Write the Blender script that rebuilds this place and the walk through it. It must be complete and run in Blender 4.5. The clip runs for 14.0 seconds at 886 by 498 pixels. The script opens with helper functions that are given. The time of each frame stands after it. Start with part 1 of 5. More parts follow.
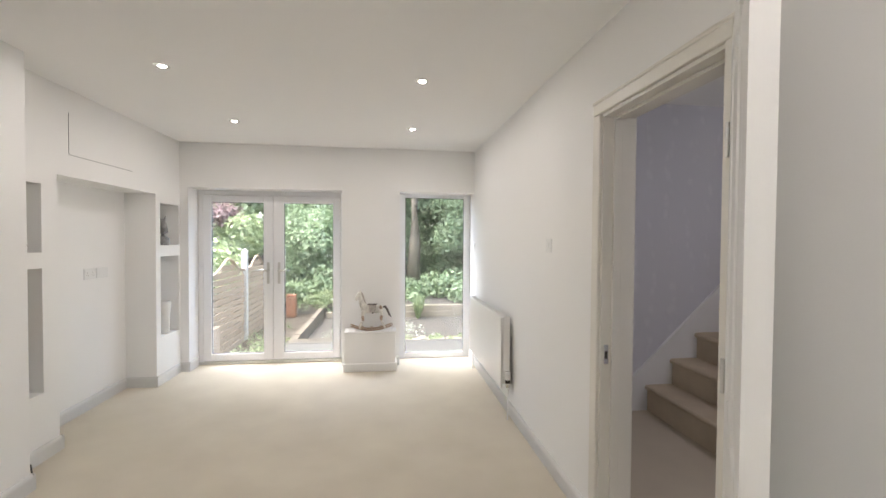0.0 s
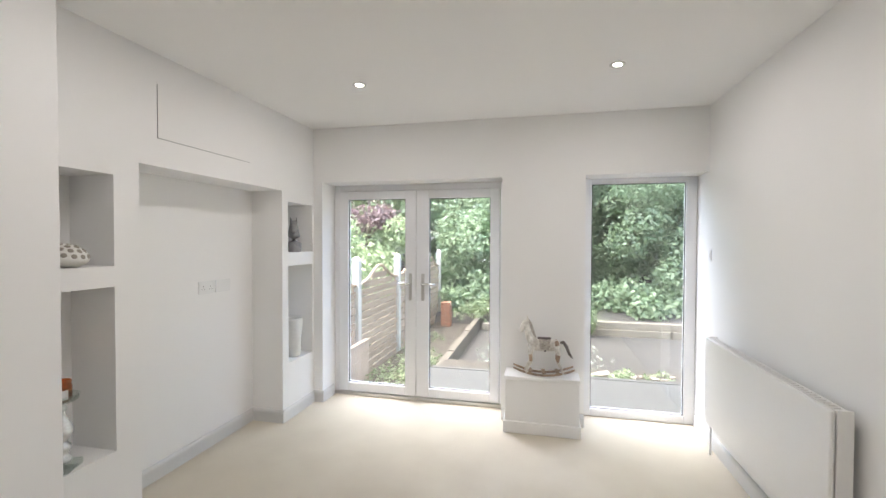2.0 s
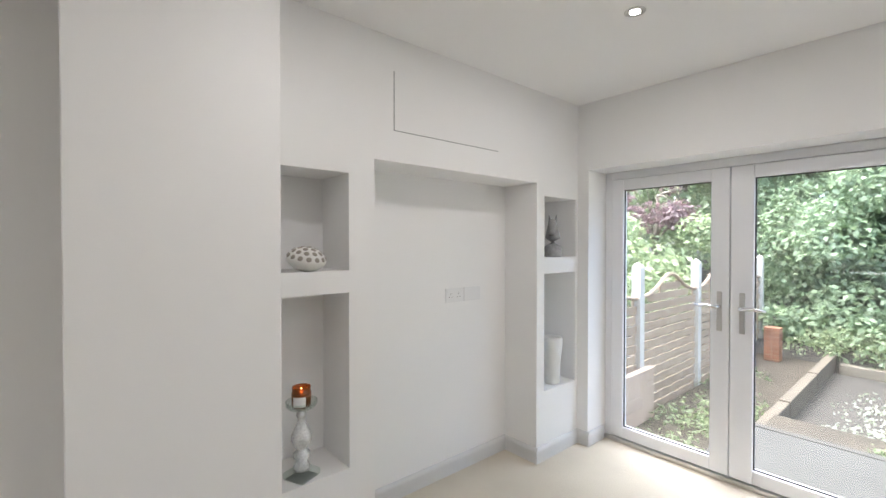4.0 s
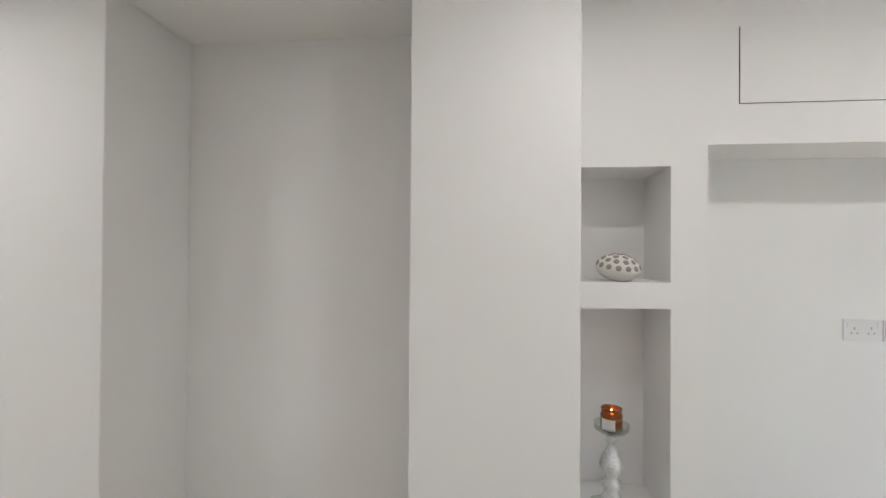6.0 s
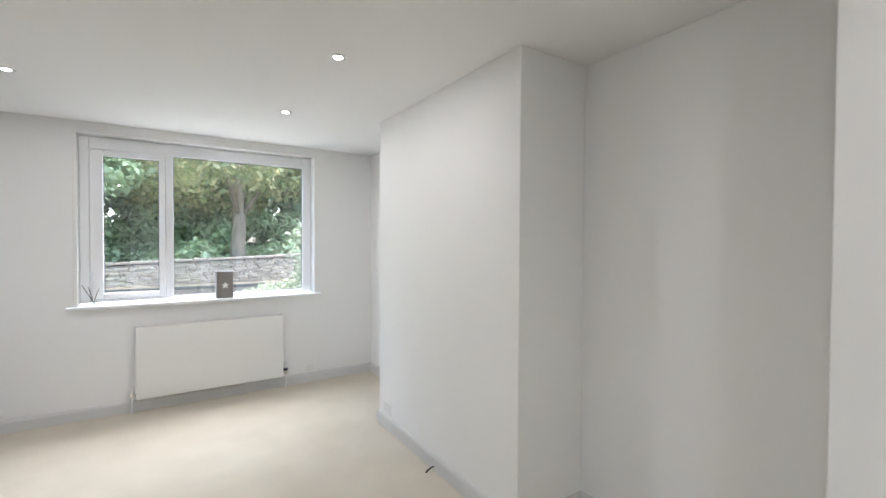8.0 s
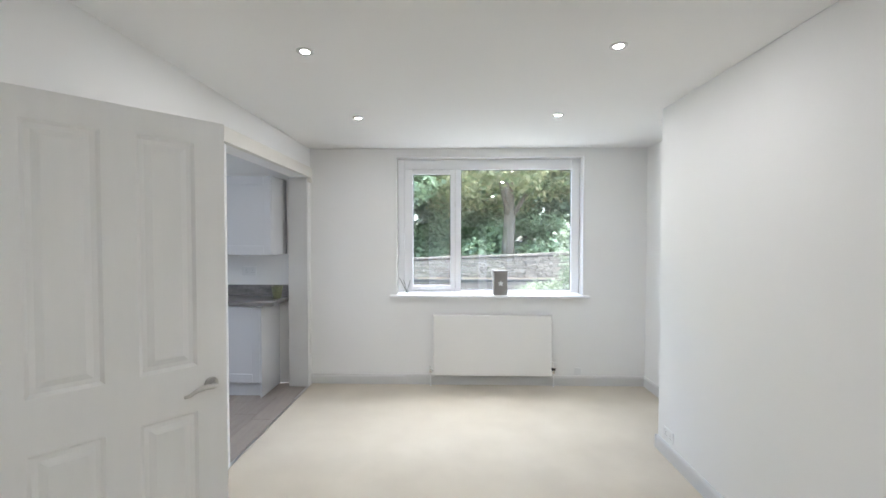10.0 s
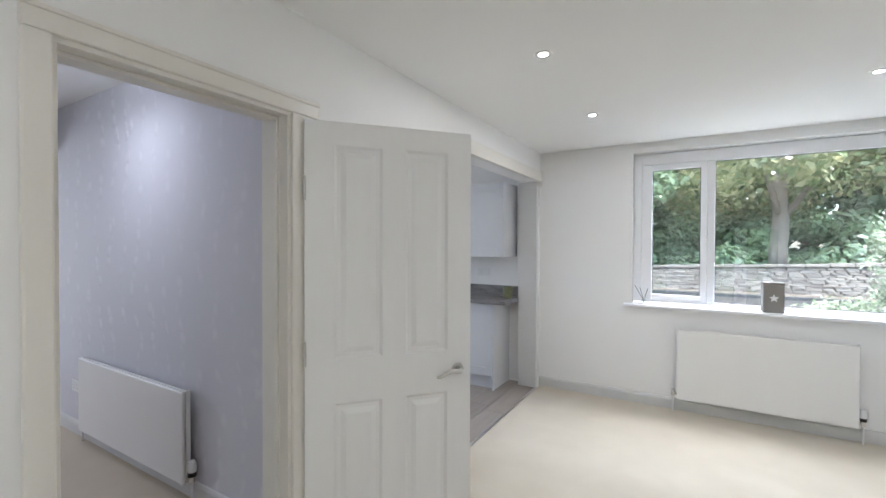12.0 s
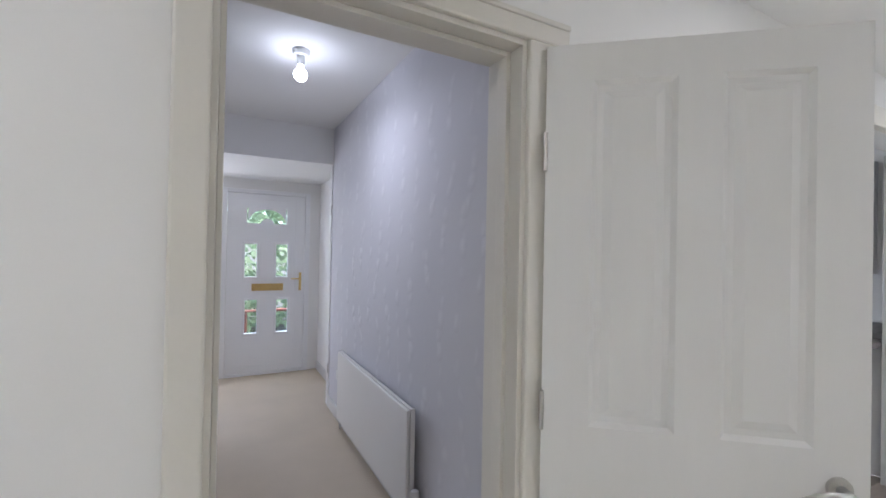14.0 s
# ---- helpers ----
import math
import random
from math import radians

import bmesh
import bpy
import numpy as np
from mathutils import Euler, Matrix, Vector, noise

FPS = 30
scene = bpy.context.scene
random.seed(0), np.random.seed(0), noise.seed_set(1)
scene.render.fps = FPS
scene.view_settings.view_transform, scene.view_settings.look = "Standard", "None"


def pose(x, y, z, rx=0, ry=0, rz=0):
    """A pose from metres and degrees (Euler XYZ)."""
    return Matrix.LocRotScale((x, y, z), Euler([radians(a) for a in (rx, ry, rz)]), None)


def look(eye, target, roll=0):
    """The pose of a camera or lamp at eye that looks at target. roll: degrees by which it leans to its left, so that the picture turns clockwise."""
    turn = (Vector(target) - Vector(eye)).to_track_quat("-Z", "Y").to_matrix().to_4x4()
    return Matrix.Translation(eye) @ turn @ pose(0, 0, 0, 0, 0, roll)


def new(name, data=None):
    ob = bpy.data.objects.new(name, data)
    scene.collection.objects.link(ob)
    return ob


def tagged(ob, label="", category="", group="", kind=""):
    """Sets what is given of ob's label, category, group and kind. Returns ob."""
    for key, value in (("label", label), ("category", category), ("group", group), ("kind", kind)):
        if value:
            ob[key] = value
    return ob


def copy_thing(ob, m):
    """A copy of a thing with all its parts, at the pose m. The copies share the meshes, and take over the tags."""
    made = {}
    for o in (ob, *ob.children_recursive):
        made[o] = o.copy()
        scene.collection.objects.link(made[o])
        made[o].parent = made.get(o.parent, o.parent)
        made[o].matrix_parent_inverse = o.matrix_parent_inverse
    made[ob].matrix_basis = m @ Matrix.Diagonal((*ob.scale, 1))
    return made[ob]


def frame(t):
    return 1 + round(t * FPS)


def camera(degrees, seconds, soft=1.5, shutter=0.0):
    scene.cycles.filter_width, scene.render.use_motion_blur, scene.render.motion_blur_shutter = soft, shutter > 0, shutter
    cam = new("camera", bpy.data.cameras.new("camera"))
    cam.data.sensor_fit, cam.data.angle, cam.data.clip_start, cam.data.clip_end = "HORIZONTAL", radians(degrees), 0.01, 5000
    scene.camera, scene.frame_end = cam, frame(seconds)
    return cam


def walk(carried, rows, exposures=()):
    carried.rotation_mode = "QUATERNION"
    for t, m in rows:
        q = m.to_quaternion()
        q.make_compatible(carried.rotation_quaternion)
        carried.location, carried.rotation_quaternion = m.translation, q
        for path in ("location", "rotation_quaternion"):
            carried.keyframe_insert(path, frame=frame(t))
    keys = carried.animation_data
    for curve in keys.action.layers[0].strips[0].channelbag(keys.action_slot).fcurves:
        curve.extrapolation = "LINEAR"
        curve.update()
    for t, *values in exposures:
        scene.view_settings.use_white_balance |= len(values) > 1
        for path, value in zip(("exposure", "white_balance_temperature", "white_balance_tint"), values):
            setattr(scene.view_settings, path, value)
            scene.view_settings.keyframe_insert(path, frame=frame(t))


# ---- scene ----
cam = camera(92.2, 14.0)
PATH = [
    (0, (-1.007, -4.793, 1.409), (-0.739, -2.812, 1.365), 0.4),
    (0.5, (-1.071, -4.417, 1.41), (-0.92, -2.423, 1.365), 0.4),
    (1, (-1.086, -4.034, 1.408), (-1.096, -2.034, 1.363), 0.3),
    (1.5, (-1.124, -3.712, 1.417), (-1.354, -1.726, 1.373), 0.3),
    (2, (-1.168, -3.424, 1.436), (-1.62, -1.476, 1.396), 0.2),
    (2.5, (-1.175, -3.187, 1.428), (-1.89, -1.319, 1.389), 0.2),
    (3, (-1.231, -2.992, 1.423), (-2.244, -1.268, 1.387), 0.1),
    (3.5, (-1.328, -2.831, 1.436), (-2.612, -1.297, 1.409), 0.0),
    (4, (-1.428, -2.712, 1.43), (-2.955, -1.421, 1.403), 0.0),
    (4.2, (-1.451, -2.667, 1.417), (-3.063, -1.483, 1.395), 0.1),
    (6.3, (-1.487, -2.455, 1.413), (-3.42, -2.969, 1.422), 0.6),
    (6.5, (-1.45, -2.419, 1.42), (-3.312, -3.148, 1.416), 0.7),
    (7, (-1.441, -2.354, 1.442), (-3.093, -3.48, 1.411), 0.3),
    (7.5, (-1.441, -2.347, 1.465), (-2.822, -3.792, 1.425), 0.3),
    (8, (-1.512, -2.371, 1.467), (-2.592, -4.054, 1.428), 0.3),
    (8.5, (-1.564, -2.404, 1.475), (-2.345, -4.244, 1.433), 0.2),
    (9, (-1.525, -2.436, 1.493), (-2.012, -4.375, 1.447), 0.3),
    (9.2, (-1.512, -2.45, 1.506), (-1.887, -4.413, 1.453), 0.2),
    (11.5, (-1.427, -2.482, 1.488), (-0.638, -4.319, 1.452), 0.3),
    (12, (-1.41, -2.485, 1.477), (-0.386, -4.203, 1.45), 0.2),
    (12.5, (-1.391, -2.504, 1.47), (-0.131, -4.057, 1.443), 0.2),
    (13, (-1.302, -2.565, 1.459), (0.155, -3.935, 1.435), 0.2),
    (13.5, (-1.106, -2.732, 1.459), (0.515, -3.903, 1.443), 0.3),
    (14, (-0.908, -2.924, 1.428), (0.859, -3.86, 1.445), 1.1),
]
walk(cam, [(t, look(eye, target, roll)) for t, eye, target, roll in PATH], [(0, 3.2, 6700, 15), (3, 3.13, 6350, 14), (6.5, 3.18, 6300, 14), (9, 3.25, 6100, 11), (12, 3.27, 6000, 12), (14, 3.2, 5950, 14)])

# ---------------- world, sun, lamps ----------------
world = bpy.data.worlds.new("overcast_sky")
scene.world = world
world.use_nodes = True
wn = world.node_tree
sky = wn.nodes.new("ShaderNodeTexSky")
sky.sky_type, sky.sun_disc = "NISHITA", False
sky.sun_elevation, sky.sun_rotation = radians(74), radians(256)
sky.air_density, sky.dust_density, sky.ozone_density = 0.9, 3.0, 0.6
wn.links.new(sky.outputs["Color"], wn.nodes["Background"].inputs["Color"])
wn.nodes["Background"].inputs["Strength"].default_value = 0.15

sun_data = bpy.data.lights.new("sun", "SUN")
sun_data.energy, sun_data.angle, sun_data.color = 2.4, radians(96), (1.0, 0.98, 0.94)
sun = new("sun", sun_data)
sun.matrix_world = look((-12, -3, 44), (0, 0, 0))

CEIL = 2.41
FRONT = -6.82
LEFT = -3.41
DOWNLIGHTS = [(-2.29, -0.92), (-0.77, -0.90), (-2.30, -2.09), (-0.78, -2.08),
              (-2.25, -4.53), (-0.75, -4.55), (-2.24, -5.66), (-0.75, -5.70)]
LAMP_W = 0.45
for lx, ly in DOWNLIGHTS:
    d = bpy.data.lights.new("downlight_lamp", "AREA")
    d.shape, d.size, d.energy, d.color = "DISK", 0.042, LAMP_W, (1.0, 0.96, 0.92)
    new("downlight_lamp", d).matrix_world = look((lx, ly, CEIL - 0.0085), (lx, ly, 0))

# added area lamp that brightens the hall from an assumed, unseen porch window
d = bpy.data.lights.new("porch_fill_lamp", "AREA")
d.shape, d.size, d.size_y, d.energy, d.color = "RECTANGLE", 0.76, 1.1, 2.2, (0.94, 0.95, 1.0)
new("porch_fill_lamp", d).matrix_world = look((4.40, -2.15, 1.52), (3.4, -2.3, 1.3))

# fill lamp in a made-up kitchen window out of view, to brighten the kitchen
d = bpy.data.lights.new("kitchen_fill_lamp", "AREA")
d.shape, d.size, d.size_y, d.energy, d.color = "RECTANGLE", 1.7, 1.15, 2.2, (0.94, 0.96, 1.0)
new("kitchen_fill_lamp", d).matrix_world = look((3.12, -5.4, 1.58), (1.0, -5.5, 1.3))

# ---------------- materials ----------------
def material(name, color, rough=0.6, metal=0.0, var=0.06, scale=6.0, fine=60.0, bump=0.05, dist=0.002, tint=None,
             stretch=(1, 1, 1), per_object=0.0, spec=0.5):
    """Two scales of noise shift the colour and the relief of one base colour."""
    m = bpy.data.materials.new(name)
    m.use_nodes = True
    nt = m.node_tree
    n, l = nt.nodes, nt.links
    bsdf = n["Principled BSDF"]
    bsdf.inputs["Roughness"].default_value = rough
    bsdf.inputs["Metallic"].default_value = metal
    bsdf.inputs["Specular IOR Level"].default_value = spec
    tc = n.new("ShaderNodeTexCoord")
    mp = n.new("ShaderNodeMapping")
    mp.inputs["Scale"].default_value = stretch
    l.new(tc.outputs["Object"], mp.inputs["Vector"])
    big = n.new("ShaderNodeTexNoise")
    big.inputs["Scale"].default_value, big.inputs["Detail"].default_value = scale, 3
    small = n.new("ShaderNodeTexNoise")
    small.inputs["Scale"].default_value, small.inputs["Detail"].default_value = fine, 2
    for t in (big, small):
        l.new(mp.outputs["Vector"], t.inputs["Vector"])
    mix = n.new("ShaderNodeMix")
    mix.data_type = "FLOAT"
    mix.inputs[0].default_value = 0.4
    l.new(big.outputs["Fac"], mix.inputs[2])
    l.new(small.outputs["Fac"], mix.inputs[3])
    value = mix.outputs[0]
    if per_object:
        info = n.new("ShaderNodeObjectInfo")
        add = n.new("ShaderNodeMath")
        add.operation = "MULTIPLY_ADD"
        l.new(info.outputs["Random"], add.inputs[0])
        add.inputs[1].default_value = per_object
        l.new(value, add.inputs[2])
        value = add.outputs[0]
    ramp = n.new("ShaderNodeValToRGB")
    lo = [max(0, c * (1 - var)) for c in color]
    hi = [min(1, c * (1 + var)) for c in (tint or color)]
    ramp.color_ramp.elements[0].position, ramp.color_ramp.elements[1].position = 0.3, 0.7 + per_object
    ramp.color_ramp.elements[0].color, ramp.color_ramp.elements[1].color = (*lo, 1), (*hi, 1)
    l.new(value, ramp.inputs["Fac"])
    l.new(ramp.outputs["Color"], bsdf.inputs["Base Color"])
    if bump:
        b = n.new("ShaderNodeBump")
        b.inputs["Strength"].default_value, b.inputs["Distance"].default_value = bump, dist
        l.new(small.outputs["Fac"], b.inputs["Height"])
        l.new(b.outputs["Normal"], bsdf.inputs["Normal"])
    return m


def glass_material(name, tint=(0.95, 0.98, 0.97)):
    m = bpy.data.materials.new(name)
    m.use_nodes = True
    n, l = m.node_tree.nodes, m.node_tree.links
    n.remove(n["Principled BSDF"])
    mix, tr, gl, fr = (n.new("ShaderNode" + k) for k in ("MixShader", "BsdfTransparent", "BsdfGlossy", "LayerWeight"))
    tr.inputs["Color"].default_value = (*tint, 1)
    gl.inputs["Roughness"].default_value = 0.0
    fr.inputs["Blend"].default_value = 0.5
    steep, gain = n.new("ShaderNodeMath"), n.new("ShaderNodeMath")
    steep.operation, gain.operation = "POWER", "MULTIPLY_ADD"
    steep.inputs[1].default_value, gain.inputs[1].default_value, gain.inputs[2].default_value = 4.0, 0.5, 0.085
    l.new(fr.outputs["Facing"], steep.inputs[0])
    l.new(steep.outputs[0], gain.inputs[0])
    l.new(gain.outputs[0], mix.inputs[0])
    l.new(tr.outputs[0], mix.inputs[1])
    l.new(gl.outputs[0], mix.inputs[2])
    l.new(mix.outputs[0], n["Material Output"].inputs["Surface"])
    return m


def glow(name, color, strength):
    m = bpy.data.materials.new(name)
    m.use_nodes = True
    b = m.node_tree.nodes["Principled BSDF"]
    b.inputs["Base Color"].default_value = (*color, 1)
    b.inputs["Emission Color"].default_value = (*color, 1)
    b.inputs["Emission Strength"].default_value = strength
    return m


WALL = material("wall_paint", (0.865, 0.86, 0.845), 0.75, var=0.012, scale=1.5, fine=220, bump=0.05, dist=0.0008)
CEILING = material("ceiling_paint", (0.875, 0.87, 0.855), 0.85, var=0.01, scale=1.2, fine=180, bump=0.04, dist=0.0008)
TRIM = material("trim_gloss", (0.84, 0.835, 0.82), 0.32, var=0.02, scale=4, fine=90, bump=0.03, dist=0.0005)
CREAM = material("cream_gloss", (0.745, 0.72, 0.66), 0.35, var=0.02, scale=4, fine=90, bump=0.03, dist=0.0005)
UPVC = material("white_upvc", (0.85, 0.855, 0.87), 0.28, var=0.012, scale=3, fine=60, bump=0.01, dist=0.0005)
CARPET = material("cream_carpet", (0.66, 0.595, 0.49), 0.95, var=0.045, scale=3, fine=420, bump=0.7, dist=0.004, tint=(0.69, 0.63, 0.525), spec=0.1)
HALL_CARPET = material("beige_carpet", (0.60, 0.52, 0.41), 0.95, var=0.06, scale=3, fine=420, bump=0.7, dist=0.004, spec=0.1)
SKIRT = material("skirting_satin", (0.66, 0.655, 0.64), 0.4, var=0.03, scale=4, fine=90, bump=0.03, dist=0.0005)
RUBBER = material("black_gasket", (0.03, 0.03, 0.03), 0.6)
STEEL = material("satin_steel", (0.62, 0.61, 0.59), 0.28, metal=1.0, var=0.05, fine=200, bump=0.02, dist=0.0003)
CHROME = material("chrome", (0.75, 0.75, 0.74), 0.12, metal=1.0, var=0.03, bump=0)
GLASS = glass_material("window_glass")
RADIATOR = material("radiator_enamel", (0.82, 0.81, 0.785), 0.3, var=0.012, scale=4, bump=0.01)
DARK = material("dark_gap", (0.035, 0.033, 0.03), 0.8)
PLASTIC = material("white_plastic", (0.80, 0.80, 0.79), 0.35, var=0.01, bump=0)

# ---------------- mesh helpers ----------------
def box(bm, x0, x1, y0, y1, z0, z1, bevel=0.0):
    m = Matrix.Translation(((x0 + x1) / 2, (y0 + y1) / 2, (z0 + z1) / 2)) @ Matrix.Diagonal((abs(x1 - x0), abs(y1 - y0), abs(z1 - z0), 1))
    made = bmesh.ops.create_cube(bm, size=1, matrix=m)
    if bevel:
        edges = {e for v in made["verts"] for e in v.link_edges}
        bmesh.ops.bevel(bm, geom=list(edges), offset=bevel, segments=2, affect="EDGES", profile=0.5)
    return bm


def cube(x0, x1, y0, y1, z0, z1, bevel=0.0):
    return box(bmesh.new(), x0, x1, y0, y1, z0, z1, bevel)


def rod(bm, a, b, r0, r1=None, sides=12, caps=True):
    a, b = Vector(a), Vector(b)
    turn = (b - a).to_track_quat("Z", "Y").to_matrix().to_4x4()
    bmesh.ops.create_cone(bm, cap_ends=caps, segments=sides, radius1=r0, radius2=r0 if r1 is None else r1,
                          depth=(b - a).length, matrix=Matrix.Translation((a + b) / 2) @ turn)
    return bm


def tube(bm, points, radii, sides=10):
    """A bent pipe with a radius at each point."""
    if not hasattr(radii, "__len__"):
        radii = [radii] * len(points)
    pts = [Vector(p) for p in points]
    rings = []
    for i, p in enumerate(pts):
        d = (pts[min(i + 1, len(pts) - 1)] - pts[max(i - 1, 0)]).normalized()
        q = d.to_track_quat("Z", "Y")
        rings.append([bm.verts.new(p + q @ Vector((math.cos(k * math.tau / sides), math.sin(k * math.tau / sides), 0)) * radii[i]) for k in range(sides)])
    for a, b in zip(rings, rings[1:]):
        for k in range(sides):
            bm.faces.new((a[k], a[(k + 1) % sides], b[(k + 1) % sides], b[k]))
    bm.faces.new(list(reversed(rings[0])))
    bm.faces.new(rings[-1])
    return bm


def lathe(bm, profile, sides=24, at=(0, 0, 0), caps=True):
    """Turns (radius, height) pairs about the upright axis."""
    rings = []
    for r, z in profile:
        rings.append([bm.verts.new((at[0] + r * math.cos(k * math.tau / sides), at[1] + r * math.sin(k * math.tau / sides), at[2] + z)) for k in range(sides)])
    for a, b in zip(rings, rings[1:]):
        for k in range(sides):
            bm.faces.new((a[k], a[(k + 1) % sides], b[(k + 1) % sides], b[k]))
    if caps:
        bm.faces.new(list(reversed(rings[0])))
        bm.faces.new(rings[-1])
    return bm


def blob(bm, at, size, turn=(0, 0, 0), sub=2):
    m = pose(*at, *turn) @ Matrix.Diagonal((*size, 1))
    bmesh.ops.create_icosphere(bm, subdivisions=sub, radius=1, matrix=m)
    return bm


def slab(bm, outline, z0, z1):
    """An upright prism over a plan outline."""
    lo = [bm.verts.new((x, y, z0)) for x, y in outline]
    hi = [bm.verts.new((x, y, z1)) for x, y in outline]
    n = len(lo)
    bm.faces.new(list(reversed(lo)))
    bm.faces.new(hi)
    for i in range(n):
        bm.faces.new((lo[i], lo[(i + 1) % n], hi[(i + 1) % n], hi[i]))
    return bm


def part(name, bm, mat, parent=None, label="", smooth=False):
    me = bpy.data.meshes.new(name)
    bmesh.ops.recalc_face_normals(bm, faces=bm.faces)
    bm.to_mesh(me)
    bm.free()
    me.materials.append(mat)
    if smooth:
        for p in me.polygons:
            p.use_smooth = True
    ob = new(name, me)
    if parent:
        ob.parent = parent
    return tagged(ob, label)


def thing(name, label, category, at=(0, 0, 0), rz=0, group="", kind=""):
    ob = new(name)
    ob.matrix_world = pose(*at, 0, 0, rz)
    ob.empty_display_size = 0.05
    return tagged(ob, label, category, group, kind)


def setting(name, bm, mat, label, category, smooth=False):
    return tagged(part(name, bm, mat, None, "", smooth), label, category, kind="structure")


def pierced(bm, axis, t0, t1, a0, a1, z0, z1, holes):
    """A wall t0..t1 thick that runs a0..a1, with openings (a0, a1, z0, z1)."""
    cuts_a = sorted({a0, a1, *[v for h in holes for v in h[:2]]})
    cuts_z = sorted({z0, z1, *[v for h in holes for v in h[2:]]})
    for p, q in zip(cuts_a, cuts_a[1:]):
        run = None
        for r, s in zip(cuts_z, cuts_z[1:]):
            solid = not any(h[0] <= (p + q) / 2 <= h[1] and h[2] <= (r + s) / 2 <= h[3] for h in holes)
            if solid:
                run = (run[0], s) if run else (r, s)
            if run and (not solid or s == cuts_z[-1]):
                if axis == "x":
                    box(bm, t0, t1, p, q, *run)
                else:
                    box(bm, p, q, t0, t1, *run)
                run = None
    return bm


# ---------------- the room ----------------
HALL_TOP = 2.55
setting("floor", cube(-3.6, 0.0, -6.95, 0.27, -0.12, 0.0), CARPET, "cream cut-pile carpet over the whole living room", "floor")
setting("floor_hall", cube(0.0, 4.37, -4.02, -1.4, -0.12, 0.0), HALL_CARPET, "beige carpet through the hall", "floor")
ceil_bm = cube(-3.7, 0.15, -7.1, 0.3, CEIL, CEIL + 0.3)
setting("ceiling", ceil_bm, CEILING, "smooth white painted ceiling with recessed downlights", "ceiling")
setting("ceiling_hall", cube(0.15, 4.7, -4.14, -1.3, HALL_TOP, HALL_TOP + 0.1), CEILING, "white hall ceiling", "ceiling")

PATIO = (-3.055, -1.48, 0.0, 1.94)
GARDEN_WIN = (-0.845, 0.0, 0.0, 1.94)
setting("wall_back", pierced(bmesh.new(), "y", 0.0, 0.30, -3.7, 0.0, 0.0, CEIL, [PATIO, GARDEN_WIN]), WALL,
        "smooth white plastered wall round the patio doors", "wall")
DOORWAY = (-3.66, -2.89, 0.0, 2.01)
KITCHEN = (-6.715, -5.19, 0.0, 2.12)
setting("wall_right", pierced(bmesh.new(), "x", 0.0, 0.15, -6.82, 0.30, 0.0, CEIL + 0.3, [DOORWAY, KITCHEN]), WALL,
        "smooth white plastered wall with a doorway and a wide kitchen opening", "wall")
FRONT_WIN = (-2.78, -0.885, 0.92, 2.325)
setting("wall_front", pierced(bmesh.new(), "y", FRONT - 0.28, FRONT, -3.7, 3.2, 0.0, CEIL + 0.3, [FRONT_WIN]), WALL,
        "smooth white plastered wall with a wide window", "wall")
setting("wall_left", cube(-3.7, LEFT, -6.82, 0.0, 0.0, CEIL), WALL, "smooth white plastered side wall", "wall")
setting("wall_pier", cube(LEFT, -2.94, -5.54, -3.91, 0, CEIL, 0.004), WALL, "white plastered chimney breast", "wall")
setting("wall_breast", cube(LEFT, -2.95, -2.755, -2.175, 0, CEIL, 0.004), WALL, "white plastered projecting wall beside the niches", "wall")
MEDIA = -3.14
setting("wall_niches", pierced(bmesh.new(), "x", LEFT, MEDIA, -2.175, 0.0, 0.0, CEIL,
        [(-2.17, -1.81, 0.425, 1.212), (-2.17, -1.81, 1.31, 1.742), (-1.68, -0.47, 0.0, 1.82),
         (-0.39, -0.03, 0.45, 1.228), (-0.39, -0.025, 1.335, 1.74)]), WALL,
        "white plastered built-out wall with a wide recess and stacked niches", "wall")

